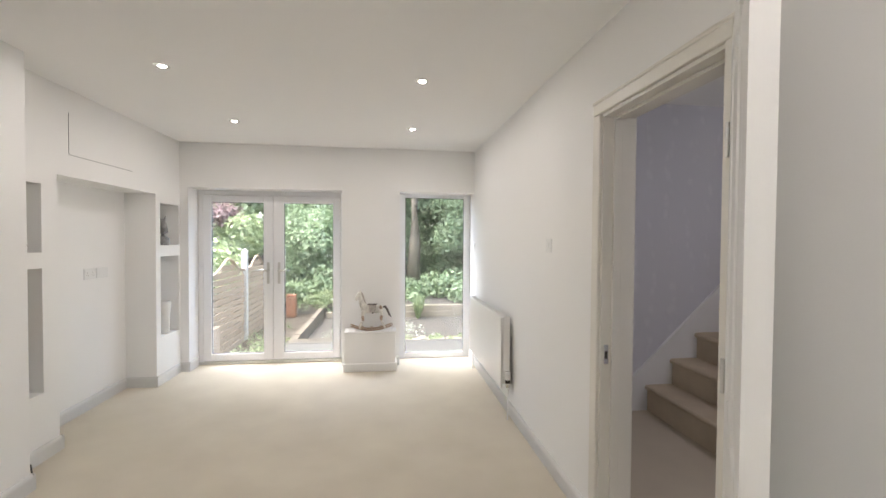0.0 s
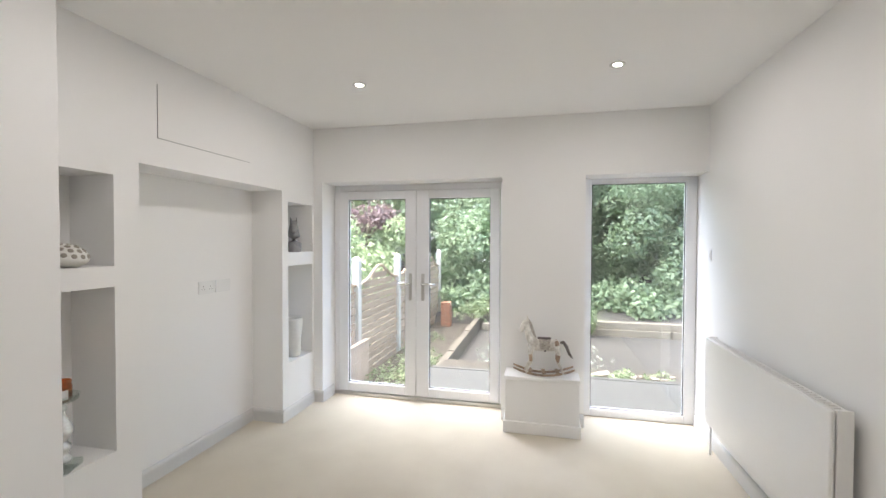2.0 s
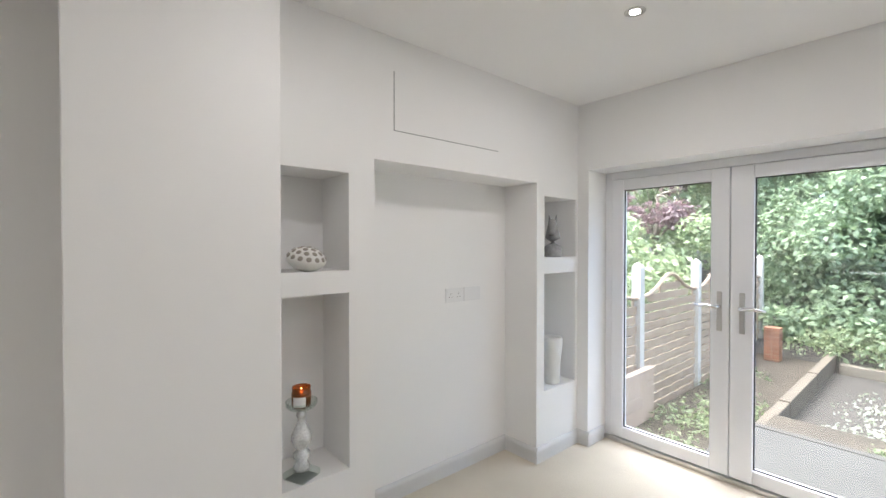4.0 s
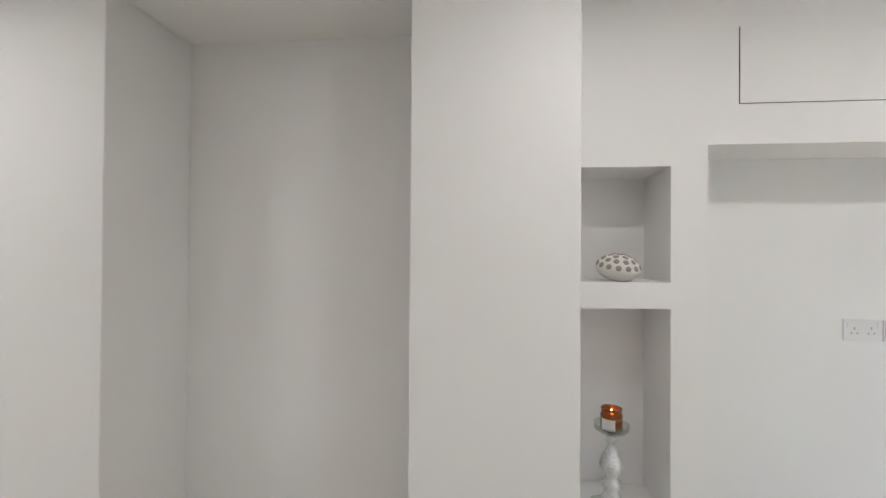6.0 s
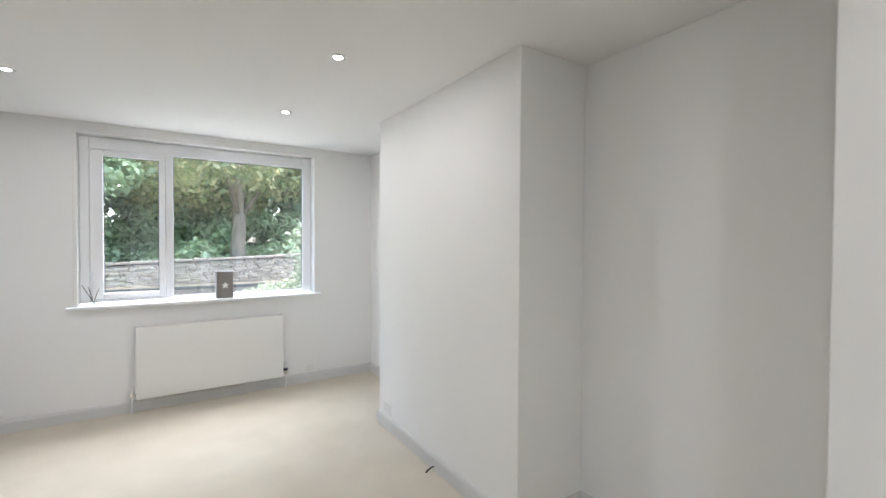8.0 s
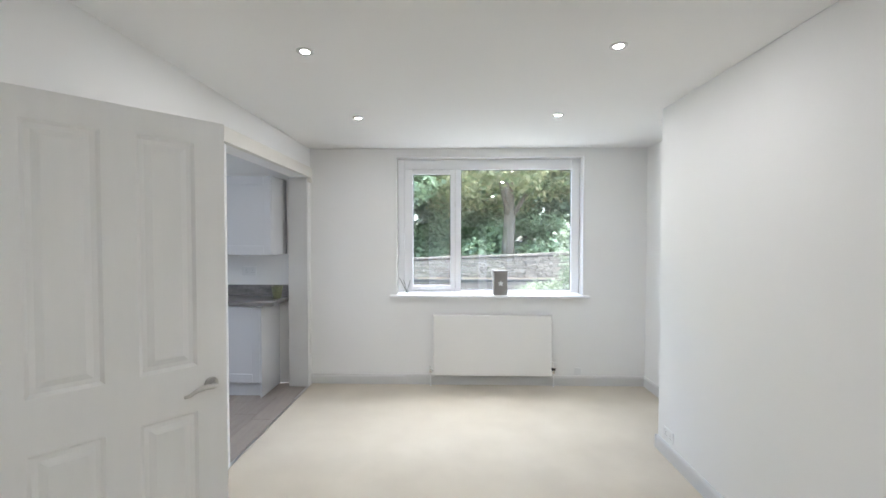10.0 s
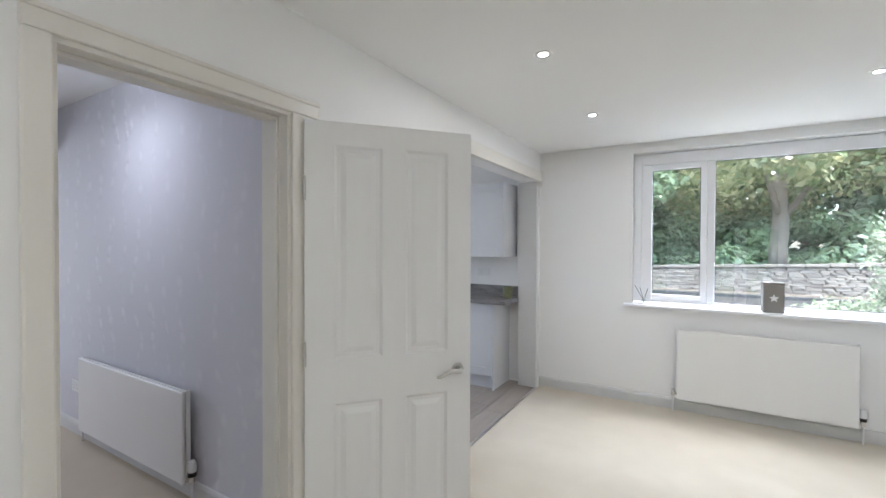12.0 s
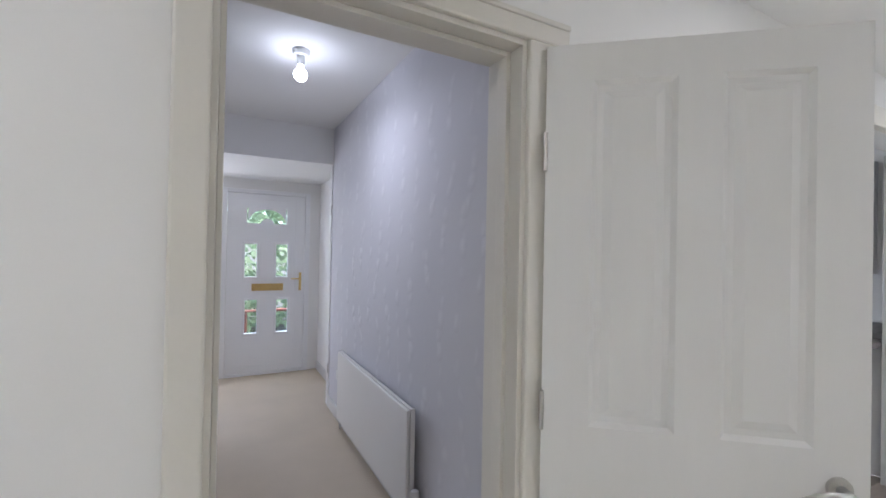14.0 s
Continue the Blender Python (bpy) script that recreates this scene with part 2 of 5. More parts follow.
# hall, porch and stairwell
def wallpaper(name, base, motif):
    """Embossed paper with pale sprays of blossom in upright stripes."""
    m = bpy.data.materials.new(name)
    m.use_nodes = True
    n, l = m.node_tree.nodes, m.node_tree.links
    bsdf = n["Principled BSDF"]
    tc, mp = n.new("ShaderNodeTexCoord"), n.new("ShaderNodeMapping")
    mp.inputs["Scale"].default_value = (3.8, 3.8, 3.4)
    l.new(tc.outputs["Object"], mp.inputs["Vector"])
    warp = n.new("ShaderNodeTexNoise")
    warp.inputs["Scale"].default_value, warp.inputs["Detail"].default_value = 1.6, 3
    l.new(mp.outputs["Vector"], warp.inputs["Vector"])
    stems = n.new("ShaderNodeTexWave")
    stems.inputs["Scale"].default_value, stems.inputs["Distortion"].default_value, stems.inputs["Detail"].default_value = 0.45, 7.0, 3.0
    l.new(mp.outputs["Vector"], stems.inputs["Vector"])
    buds = n.new("ShaderNodeTexVoronoi")
    buds.inputs["Scale"].default_value = 3.2
    l.new(mp.outputs["Vector"], buds.inputs["Vector"])
    grain = n.new("ShaderNodeTexNoise")
    grain.inputs["Scale"].default_value = 240
    l.new(tc.outputs["Object"], grain.inputs["Vector"])
    narrow = n.new("ShaderNodeMapRange")
    narrow.inputs[1].default_value, narrow.inputs[2].default_value = 0.6, 0.95
    l.new(stems.outputs["Fac"], narrow.inputs[0])
    petal = n.new("ShaderNodeMapRange")
    petal.inputs[1].default_value, petal.inputs[2].default_value = 0.55, 0.2
    l.new(buds.outputs["Distance"], petal.inputs[0])
    both = n.new("ShaderNodeMath")
    both.operation = "MULTIPLY"
    l.new(narrow.outputs[0], both.inputs[0])
    l.new(petal.outputs[0], both.inputs[1])
    mix = n.new("ShaderNodeMix")
    mix.data_type = "RGBA"
    mix.inputs[6].default_value, mix.inputs[7].default_value = (*base, 1), (*motif, 1)
    l.new(both.outputs[0], mix.inputs[0])
    l.new(mix.outputs[2], bsdf.inputs["Base Color"])
    h = n.new("ShaderNodeMath")
    h.operation = "MULTIPLY_ADD"
    h.inputs[1].default_value = 0.15
    l.new(grain.outputs["Fac"], h.inputs[0])
    l.new(both.outputs[0], h.inputs[2])
    b = n.new("ShaderNodeBump")
    b.inputs["Strength"].default_value, b.inputs["Distance"].default_value = 0.4, 0.006
    l.new(h.outputs[0], b.inputs["Height"])
    l.new(b.outputs["Normal"], bsdf.inputs["Normal"])
    bsdf.inputs["Roughness"].default_value = 0.7
    return m


PAPER = wallpaper("lilac_wallpaper", (0.64, 0.635, 0.67), (0.685, 0.68, 0.71))
HALL_Y = -3.86
setting("wall_hall", cube(0.15, 3.05, -4.02, HALL_Y, 0, HALL_TOP), PAPER, "hall wall hung with lilac grey embossed blossom wallpaper", "wall")
setting("wall_stair", cube(0.15, 4.7, -1.5, -1.38, 0, HALL_TOP), PAPER, "stair wall hung with lilac grey embossed blossom wallpaper", "wall")
setting("wall_porch_side", cube(3.05, 4.37, -4.14, -4.02, 0, HALL_TOP), WALL, "white porch side wall", "wall")
# the second opening is an unseen window, added to let daylight in
setting("wall_porch_end", pierced(bmesh.new(), "x", 4.37, 4.55, -4.14, -1.4, 0, HALL_TOP, [(-3.90, -2.96, 0.0, 2.10), (-2.55, -1.75, 0.95, 2.10)]), WALL, "white wall round the front door", "wall")
setting("bulkhead", cube(3.05, 4.37, -4.02, -1.5, 2.22, HALL_TOP), CEILING, "white painted bulkhead over the front door", "bulkhead")
# kitchen
setting("floor_kitchen", cube(0.0, 3.2, -6.82, -4.02, -0.14, -0.012), DARK, "dark bed under the kitchen floor planks", "floor")
# opening in the end wall is assumed and unseen; it lights the units
setting("wall_kitchen_side", pierced(bmesh.new(), "x", 3.1, 3.2, -6.82, -4.02, 0, 2.5, [(-6.3, -4.5, 0.95, 2.2)]), WALL, "white kitchen end wall, unseen, with an opening added to let daylight in", "wall")
setting("ceiling_kitchen", cube(0.15, 3.2, -6.82, -4.02, 2.5, 2.6), CEILING, "white kitchen ceiling", "ceiling")

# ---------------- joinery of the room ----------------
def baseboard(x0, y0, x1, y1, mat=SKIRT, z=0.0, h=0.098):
    """A skirting board; the room lies to the left of the way from the first end to the second."""
    d = Vector((x1 - x0, y1 - y0, 0))
    length = d.length
    bm = bmesh.new()
    prof = [(0, 0), (0.016, 0), (0.016, h - 0.022), (0.013, h - 0.012), (0.007, h - 0.003), (0, h)]
    ends = [[bm.verts.new((x, p, q)) for p, q in prof] for x in (0, length)]
    k = len(prof)
    for i in range(k):
        bm.faces.new((ends[0][i], ends[0][(i + 1) % k], ends[1][(i + 1) % k], ends[1][i]))
    bm.faces.new(ends[0])
    bm.faces.new(list(reversed(ends[1])))
    ob = setting("baseboard", bm, mat, "white painted skirting board along the carpet", "skirting")
    ob.matrix_world = pose(x0, y0, z, 0, 0, math.degrees(math.atan2(d.y, d.x)))
    return ob


E = 0.016
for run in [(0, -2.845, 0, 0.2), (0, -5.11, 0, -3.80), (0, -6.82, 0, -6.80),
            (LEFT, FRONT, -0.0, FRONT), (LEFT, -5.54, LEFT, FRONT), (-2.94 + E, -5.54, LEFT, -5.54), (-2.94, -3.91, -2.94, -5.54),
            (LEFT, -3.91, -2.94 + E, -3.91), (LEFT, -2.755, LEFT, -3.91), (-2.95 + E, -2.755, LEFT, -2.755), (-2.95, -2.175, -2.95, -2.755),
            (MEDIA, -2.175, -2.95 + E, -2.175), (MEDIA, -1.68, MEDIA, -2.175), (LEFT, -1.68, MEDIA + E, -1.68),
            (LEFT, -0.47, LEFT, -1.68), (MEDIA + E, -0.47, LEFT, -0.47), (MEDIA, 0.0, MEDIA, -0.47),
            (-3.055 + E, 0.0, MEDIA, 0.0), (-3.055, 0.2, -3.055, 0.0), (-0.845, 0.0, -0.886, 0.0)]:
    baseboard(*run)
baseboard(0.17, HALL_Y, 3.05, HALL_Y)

# patio doors
def bar(parent, name, x0, x1, y0, y1, z0, z1, mat=UPVC, label="", bevel=0.006):
    return part(name, cube(x0, x1, y0, y1, z0, z1, bevel), mat, parent, label)


def glazing(parent, x0, x1, y, z0, z1):
    """A pane with its dark gasket and the white bead round it."""
    p = part("pane", cube(x0 - 0.004, x1 + 0.004, y - 0.003, y + 0.003, z0 - 0.004, z1 + 0.004), GLASS, parent)
    p.visible_shadow = False
    bm = bmesh.new()
    g = 0.006
    for a in ((x0 - 0.002, x0 + g, z0, z1), (x1 - g, x1 + 0.002, z0, z1), (x0 + g, x1 - g, z0 - 0.002, z0 + g), (x0 + g, x1 - g, z1 - g, z1 + 0.002)):
        box(bm, a[0], a[1], y - 0.012, y - 0.004, a[2], a[3])
    part("gasket", bm, RUBBER, parent)


def lever(parent, x, y, z, way):
    """A long plate with a lever that points along x by way, standing off the face at y towards the room."""
    h = part("handle", cube(x - 0.014, x + 0.014, y - 0.012, y, z - 0.12, z + 0.12, 0.004), STEEL, parent, "satin steel lever handle on a long plate")
    bm = bmesh.new()
    tube(bm, [(x, y - 0.01, z + 0.03), (x, y - 0.045, z + 0.03), (x + way * 0.015, y - 0.056, z + 0.031), (x + way * 0.06, y - 0.058, z + 0.034), (x + way * 0.125, y - 0.054, z + 0.03)],
         [0.011, 0.011, 0.011, 0.01, 0.007])
    part("lever", bm, CHROME, h, smooth=True)


FY = 0.235
patio = thing("door_1", "white double patio doors with full-height glass, closed", "patio door", kind="structure")
bar(patio, "door_frame", -3.055, -3.005, FY, FY + 0.06, 0.0, 1.94)
bar(patio, "door_frame", -1.515, -1.48, FY, FY + 0.06, 0.0, 1.94)
bar(patio, "door_frame", -3.005, -1.515, FY, FY + 0.06, 1.885, 1.94)
part("threshold", cube(-3.05, -1.485, FY - 0.02, FY + 0.06, 0.0, 0.028, 0.004), STEEL, patio, "dull aluminium threshold strip")
for x0, x1, g0, g1, hx, way in ((-3.0, -2.262, -2.917, -2.363, -2.312, -1), (-2.258, -1.52, -2.142, -1.60, -2.195, 1)):
    leaf = part("leaf", cube(x0, g0, FY - 0.012, FY + 0.05, 0.036, 1.882, 0.006), UPVC, patio)
    bar(leaf, "stile", g1, x1, FY - 0.012, FY + 0.05, 0.036, 1.882)
    bar(leaf, "rail", g0, g1, FY - 0.011, FY + 0.049, 0.036, 0.115)
    bar(leaf, "rail", g0, g1, FY - 0.011, FY + 0.049, 1.808, 1.882)
    glazing(leaf, g0, g1, FY + 0.02, 0.115, 1.808)
    lever(leaf, hx, FY - 0.012, 1.02, way)

gwin = thing("window_1", "tall white fixed window down to the carpet", "window", kind="structure")
bar(gwin, "window_frame", -0.845, -0.775, FY, FY + 0.06, 0.0, 1.94)
bar(gwin, "window_frame", -0.078, 0.0, FY, FY + 0.06, 0.0, 1.94)
bar(gwin, "window_frame", -0.775, -0.078, FY, FY + 0.06, 1.895, 1.94)
bar(gwin, "window_frame", -0.775, -0.078, FY, FY + 0.06, 0.0, 0.062)
glazing(gwin, -0.775, -0.078, FY + 0.025, 0.062, 1.895)

# front window
WY = FRONT - 0.12
fwin = thing("window_2", "wide white double-glazed window with a side casement", "window", kind="structure")
for a in ((-0.955, -0.885, 0.93, 2.32), (-2.775, -2.69, 0.93, 2.32), (-2.69, -0.955, 2.215, 2.32), (-2.69, -0.955, 0.93, 0.955), (-1.545, -1.485, 0.955, 2.215)):
    bar(fwin, "window_frame", a[0], a[1], WY - 0.06, WY, a[2], a[3])
sash = part("sash", cube(-1.045, -0.957, WY - 0.045, WY + 0.014, 0.957, 2.213, 0.006), UPVC, fwin)
bar(sash, "stile", -1.483, -1.435, WY - 0.045, WY + 0.014, 0.957, 2.213)
bar(sash, "rail", -1.435, -1.045, WY - 0.045, WY + 0.013, 0.957, 1.008)
bar(sash, "rail", -1.435, -1.045, WY - 0.045, WY + 0.013, 2.165, 2.213)
glazing(sash, -1.435, -1.045, WY - 0.02, 1.008, 2.165)
glazing(fwin, -2.69, -1.545, WY - 0.03, 0.955, 2.215)
wh = part("handle", cube(-1.474, -1.452, WY + 0.014, WY + 0.03, 1.55, 1.66, 0.004), UPVC, sash, "white cranked window handle")
part("window_sill", cube(-2.84, -0.82, WY, FRONT + 0.055, 0.895, 0.921, 0.006), UPVC, fwin, "white window board")
for a in ((-2.80, -2.775, 0.921, 2.345), (-0.89, -0.865, 0.921, 2.345)):
    part("trim", cube(a[0], a[1], FRONT, FRONT + 0.006, a[2], a[3], 0.002), TRIM, fwin)
part("trim", cube(-2.775, -0.89, FRONT, FRONT + 0.006, 2.32, 2.345, 0.002), TRIM, fwin)

# doorway: lining, stops and architraves
lining = thing("door_frame", "cream gloss door lining and architraves", "door frame", kind="structure")
part("jamb", cube(-0.005, 0.155, -2.92, -2.89, 0, 1.985, 0.002), CREAM, lining)
part("jamb", cube(-0.005, 0.155, -3.66, -3.63, 0, 1.985, 0.002), CREAM, lining)
part("head", cube(-0.005, 0.155, -3.66, -2.89, 1.985, 2.012, 0.002), CREAM, lining)
for a in ((-2.932, -2.92, 0, 1.985), (-3.63, -3.616, 0, 1.985)):
    part("stop", cube(0.045, 0.085, a[0], a[1], a[2], a[3], 0.002), CREAM, lining)
part("stop", cube(0.045, 0.085, -3.616, -2.932, 1.971, 1.985, 0.002), CREAM, lining)


def moulded(y0, y1, z0, z1, out):
    """An architrave board with a rounded outer edge and a step, on the wall face at x=0 or x=0.15."""
    bm = bmesh.new()
    d = -1 if out < 0.1 else 1
    box(bm, out, out + d * 0.02, y0, y1, z0, z1, 0.006)
    return bm


for face in (0.0, 0.15):
    part("architrave", moulded(-2.908, -2.845, 0, 2.0, face), CREAM, lining)
    part("architrave", moulded(-3.745, -3.645, 0, 2.0, face), CREAM, lining)
    part("architrave", moulded(-3.785, -2.845, 2.0, 2.066, face), CREAM, lining)
    part("bead", cube(min(face, face + (0.026 if face else -0.026)), max(face, face + (0.026 if face else -0.026)), -3.785, -2.845, 2.05, 2.066, 0.005), CREAM, lining)
strike = part("strike_plate", cube(0.012, 0.034, -2.9225, -2.919, 0.83, 0.92, 0.001), CHROME, lining, "small chrome strike plate")
part("slot", cube(0.017, 0.029, -2.924, -2.922, 0.855, 0.89), DARK, strike)

# open door leaf
leaf = thing("door_2", "white four-panel moulded door standing open against the wall", "door", at=(-0.034, -3.69, 0), rz=math.degrees(math.atan2(-0.556, -0.465)), kind="structure")
W, T, H = 0.735, 0.035, 1.982
def leaf_piece(name, x0, x1, z0, z1, bev=0.0):
    return part(name, cube(x0, x1, 0, T, z0, z1, bev), CREAM2, leaf)
CREAM2 = material("satin_door_paint", (0.85, 0.845, 0.83), 0.38, var=0.015, scale=3, fine=60, bump=0.05, dist=0.0006, stretch=(8, 8, 1))
px = ((0.118, 0.322), (0.425, 0.622))
pz = ((0.20, 0.80), (0.985, 1.885))
for a, b in ((0, px[0][0]), (px[0][1], px[1][0]), (px[1][1], W)):
    leaf_piece("stile", a, b, 0.008, H)
for a, b in px:
    for c, d in ((0.008, pz[0][0]), (pz[0][1], pz[1][0]), (pz[1][1], H)):
        leaf_piece("rail", a, b, c, d)
    for c, d in pz:
        bm = bmesh.new()
        box(bm, a, b, 0.011, T - 0.011, c, d)
        for side in (0.0, 1.0):
            y_low, y_high = (0.011, 0.002) if side == 0 else (T - 0.011, T - 0.002)
            m1, m2 = 0.028, 0.05
            lo = [bm.verts.new((x, y_low, z)) for x, z in ((a + m1, c + m1), (b - m1, c + m1), (b - m1, d - m1), (a + m1, d - m1))]
            hi = [bm.verts.new((x, y_high, z)) for x, z in ((a + m2, c + m2), (b - m2, c + m2), (b - m2, d - m2), (a + m2, d - m2))]
            bm.faces.new(hi)
            for i in range(4):
                bm.faces.new((lo[i], lo[(i + 1) % 4], hi[(i + 1) % 4], hi[i]))
            for e0, e1, e2, e3 in ((a, a + 0.012, c, d), (b - 0.012, b, c, d)):
                v = [bm.verts.new(p) for p in ((e0 if e0 == a else e1, 0.0 if side == 0 else T, e2), (e0 if e0 == a else e1, 0.0 if side == 0 else T, e3), (e1 if e0 == a else e0, y_low, e3 - 0.012), (e1 if e0 == a else e0, y_low, e2 + 0.012))]
                bm.faces.new(v)
            for zc, zi in ((c, c + 0.012), (d, d - 0.012)):
                y_face = 0.0 if side == 0 else T
                v = [bm.verts.new(p) for p in ((a, y_face, zc), (b, y_face, zc), (b - 0.012, y_low, zi), (a + 0.012, y_low, zi))]
                bm.faces.new(v)
        part("panel", bm, CREAM2, leaf)
for side in (-1, 1):
    y0 = 0.0 if side < 0 else T
    rose = bmesh.new()
    rod(rose, (W - 0.062, y0, 0.90), (W - 0.062, y0 + side * 0.009, 0.90), 0.027, 0.025, 24)
    rose = part("door_handle", rose, STEEL, leaf, "satin steel scroll lever on a round rose", smooth=False)
    bm = bmesh.new()
    pts = [(W - 0.062, y0, 0.90), (W - 0.062, y0 + side * 0.042, 0.90), (W - 0.075, y0 + side * 0.052, 0.902), (W - 0.105, y0 + side * 0.054, 0.905),
           (W - 0.135, y0 + side * 0.052, 0.897), (W - 0.16, y0 + side * 0.05, 0.884), (W - 0.178, y0 + side * 0.05, 0.882)]
    tube(bm, pts, [0.011, 0.011, 0.011, 0.010, 0.009, 0.008, 0.006])
    part("lever", bm, STEEL, rose, smooth=True)
for hz in (0.25, 1.02, 1.70):
    bm = bmesh.new()
    rod(bm, (0.0, -0.006, hz - 0.05), (0.0, -0.006, hz + 0.05), 0.006)
    box(bm, -0.004, 0.0, 0.0, 0.03, hz - 0.05, hz + 0.05)
    part("hinge", bm, STEEL, leaf)

# kitchen opening: pelmet board, casing and floor strip
pel = thing("pelmet", "cream painted pelmet board over the kitchen opening", "pelmet", kind="structure")
part("board", cube(-0.045, 0.0, -6.755, -5.10, 2.105, 2.205, 0.006), CREAM, pel)
part("bracket", cube(-0.038, 0.0, -6.775, -6.715, 2.06, 2.103, 0.006), CREAM, pel)
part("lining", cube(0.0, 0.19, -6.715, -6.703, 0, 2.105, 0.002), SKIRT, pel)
part("lining", cube(0.0, 0.19, -5.19, -5.178, 0, 2.105, 0.002), TRIM, pel)
part("casing", cube(-0.014, -0.001, -5.186, -5.11, 0.0, 2.103, 0.004), TRIM, pel)
part("lining", cube(-0.0, 0.15, -6.703, -5.19, 2.108, 2.122, 0.002), TRIM, pel)
part("casing", cube(-0.014, -0.001, -6.775, -6.71, 0.0, 2.059, 0.004), TRIM, pel)
setting("floor_strip", cube(-0.012, 0.012, -6.703, -5.19, 0.0, 0.006, 0.002), STEEL, "thin metal strip between carpet and kitchen floor", "threshold")

# ---------------- radiators ----------------
def radiator(label, length, z0, z1, out, at, rz, valve_near=True, trv_black=True, group="panel radiators"):
    """Pressed steel radiator: local x along the wall, local +y out into the room."""
    r = thing("radiator", label, "radiator", at=at, rz=rz, group=group)
    front = bmesh.new()
    box(front, 0, length, out - 0.018, out, z0, z1, 0.008)
    part("front_panel", front, RADIATOR, r)
    bm = bmesh.new()
    box(bm, 0.01, length - 0.01, 0.028, 0.044, z0 + 0.005, z1 - 0.005, 0.006)
    part("back_panel", bm, RADIATOR, r)
    for x0 in (0.0, length - 0.004):
        bm = cube(x0 - 0.003, x0 + 0.007, 0.03, out - 0.02, z0 + 0.05, z1 + 0.004, 0.002)
        part("side_cover", bm, RADIATOR, r)
    bm = bmesh.new()
    n = int(length / 0.03)
    box(bm, 0.008, length - 0.008, 0.046, 0.05, z1 - 0.006, z1)
    box(bm, 0.008, length - 0.008, out - 0.024, out - 0.02, z1 - 0.006, z1)
    for k in range(n):
        x = 0.012 + (length - 0.024) * k / n
        box(bm, x, x + 0.012, 0.05, out - 0.024, z1 - 0.006, z1)
    part("top_grille", bm, RADIATOR, r)
    bm = bmesh.new()
    for k in range(int(length / 0.05)):
        box(bm, 0.04 + k * 0.05, 0.07 + k * 0.05, 0.046, out - 0.02, z0 + 0.02, z1 - 0.03)
    part("fins", bm, RADIATOR, r)
    for x in (0.12, length - 0.12):
        part("bracket", cube(x, x + 0.03, 0, 0.03, z0 + 0.1, z1 - 0.1), RADIATOR, r)
    for x, trv in ((-0.03, not valve_near), (length + 0.03, valve_near)):
        bm = bmesh.new()
        inward = 1 if x < 0 else -1
        rod(bm, (x, out / 2, -0.002), (x, out / 2, z0 + 0.03), 0.0075)
        pipe = part("pipe", bm, PLASTIC, r)
        bm = bmesh.new()
        rod(bm, (x, out / 2, z0 + 0.015), (x, out / 2, z0 + 0.055), 0.014)
        rod(bm, (x, out / 2, z0 + 0.035), (x + inward * 0.04, out / 2, z0 + 0.035), 0.009)
        v = part("valve", bm, CHROME, r)
        bm = bmesh.new()
        if trv:
            rod(bm, (x, out / 2, z0 + 0.05), (x, out / 2, z0 + 0.075), 0.021)
            part("collar", bm, DARK, v)
            bm = bmesh.new()
            lathe(bm, [(0.021, 0.0), (0.024, 0.012), (0.024, 0.04), (0.02, 0.06), (0.006, 0.065)], 20, (x, out / 2, z0 + 0.075))
            part("thermostat_head", bm, PLASTIC, v)
        else:
            rod(bm, (x, out / 2, z0 + 0.055), (x, out / 2, z0 + 0.085), 0.012)
            part("cap", bm, PLASTIC, v)
    return r


radiator("long white double-panel radiator under the front window", 1.18, 0.12, 0.73, 0.10, (-2.448, FRONT, 0), 0, valve_near=False)
radiator("white double-panel radiator on the wall beside the garden window", 1.27, 0.24, 0.80, 0.105, (0.0, -1.545, 0), 90, valve_near=False)
radiator("white panel radiator on the papered hall wall", 1.40, 0.10, 0.63, 0.075, (1.07, HALL_Y, 0), 0, valve_near=False)

# ---------------- sockets, switches, lamps, hatch ----------------
PIN = material("shadowed_pin_slots", (0.30, 0.29, 0.27), 0.8)
def plate(name, label, category, at, facing, w, h, kind_of="socket", group=""):
    """A faceplate on a wall; facing is the plan angle that it looks towards."""
    p = thing(name, label, category, at=at, rz=facing - 90, group=group)
    part("plate", cube(-w / 2, w / 2, 0, 0.006, -h / 2, h / 2, 0.002), PLASTIC, p)
    if kind_of == "socket":
        for s in (-1, 1):
            part("rocker", cube(s * w * 0.40 - 0.006, s * w * 0.40 + 0.006, 0.005, 0.009, 0.012, 0.032, 0.001), PLASTIC, p)
            bm = bmesh.new()
            for dx, dz, a, b in ((0, 0.008, 0.002, 0.005), (-0.011, -0.012, 0.0035, 0.002), (0.011, -0.012, 0.0035, 0.002)):
                box(bm, s * w * 0.22 + dx - a, s * w * 0.22 + dx + a, 0.0058, 0.0066, dz - b, dz + b)
            part("pin_holes", bm, PIN, p)
    elif kind_of == "switch":
        part("rocker", cube(-0.012, 0.012, 0.005, 0.010, -0.018, 0.018, 0.002), PLASTIC, p)
    return p


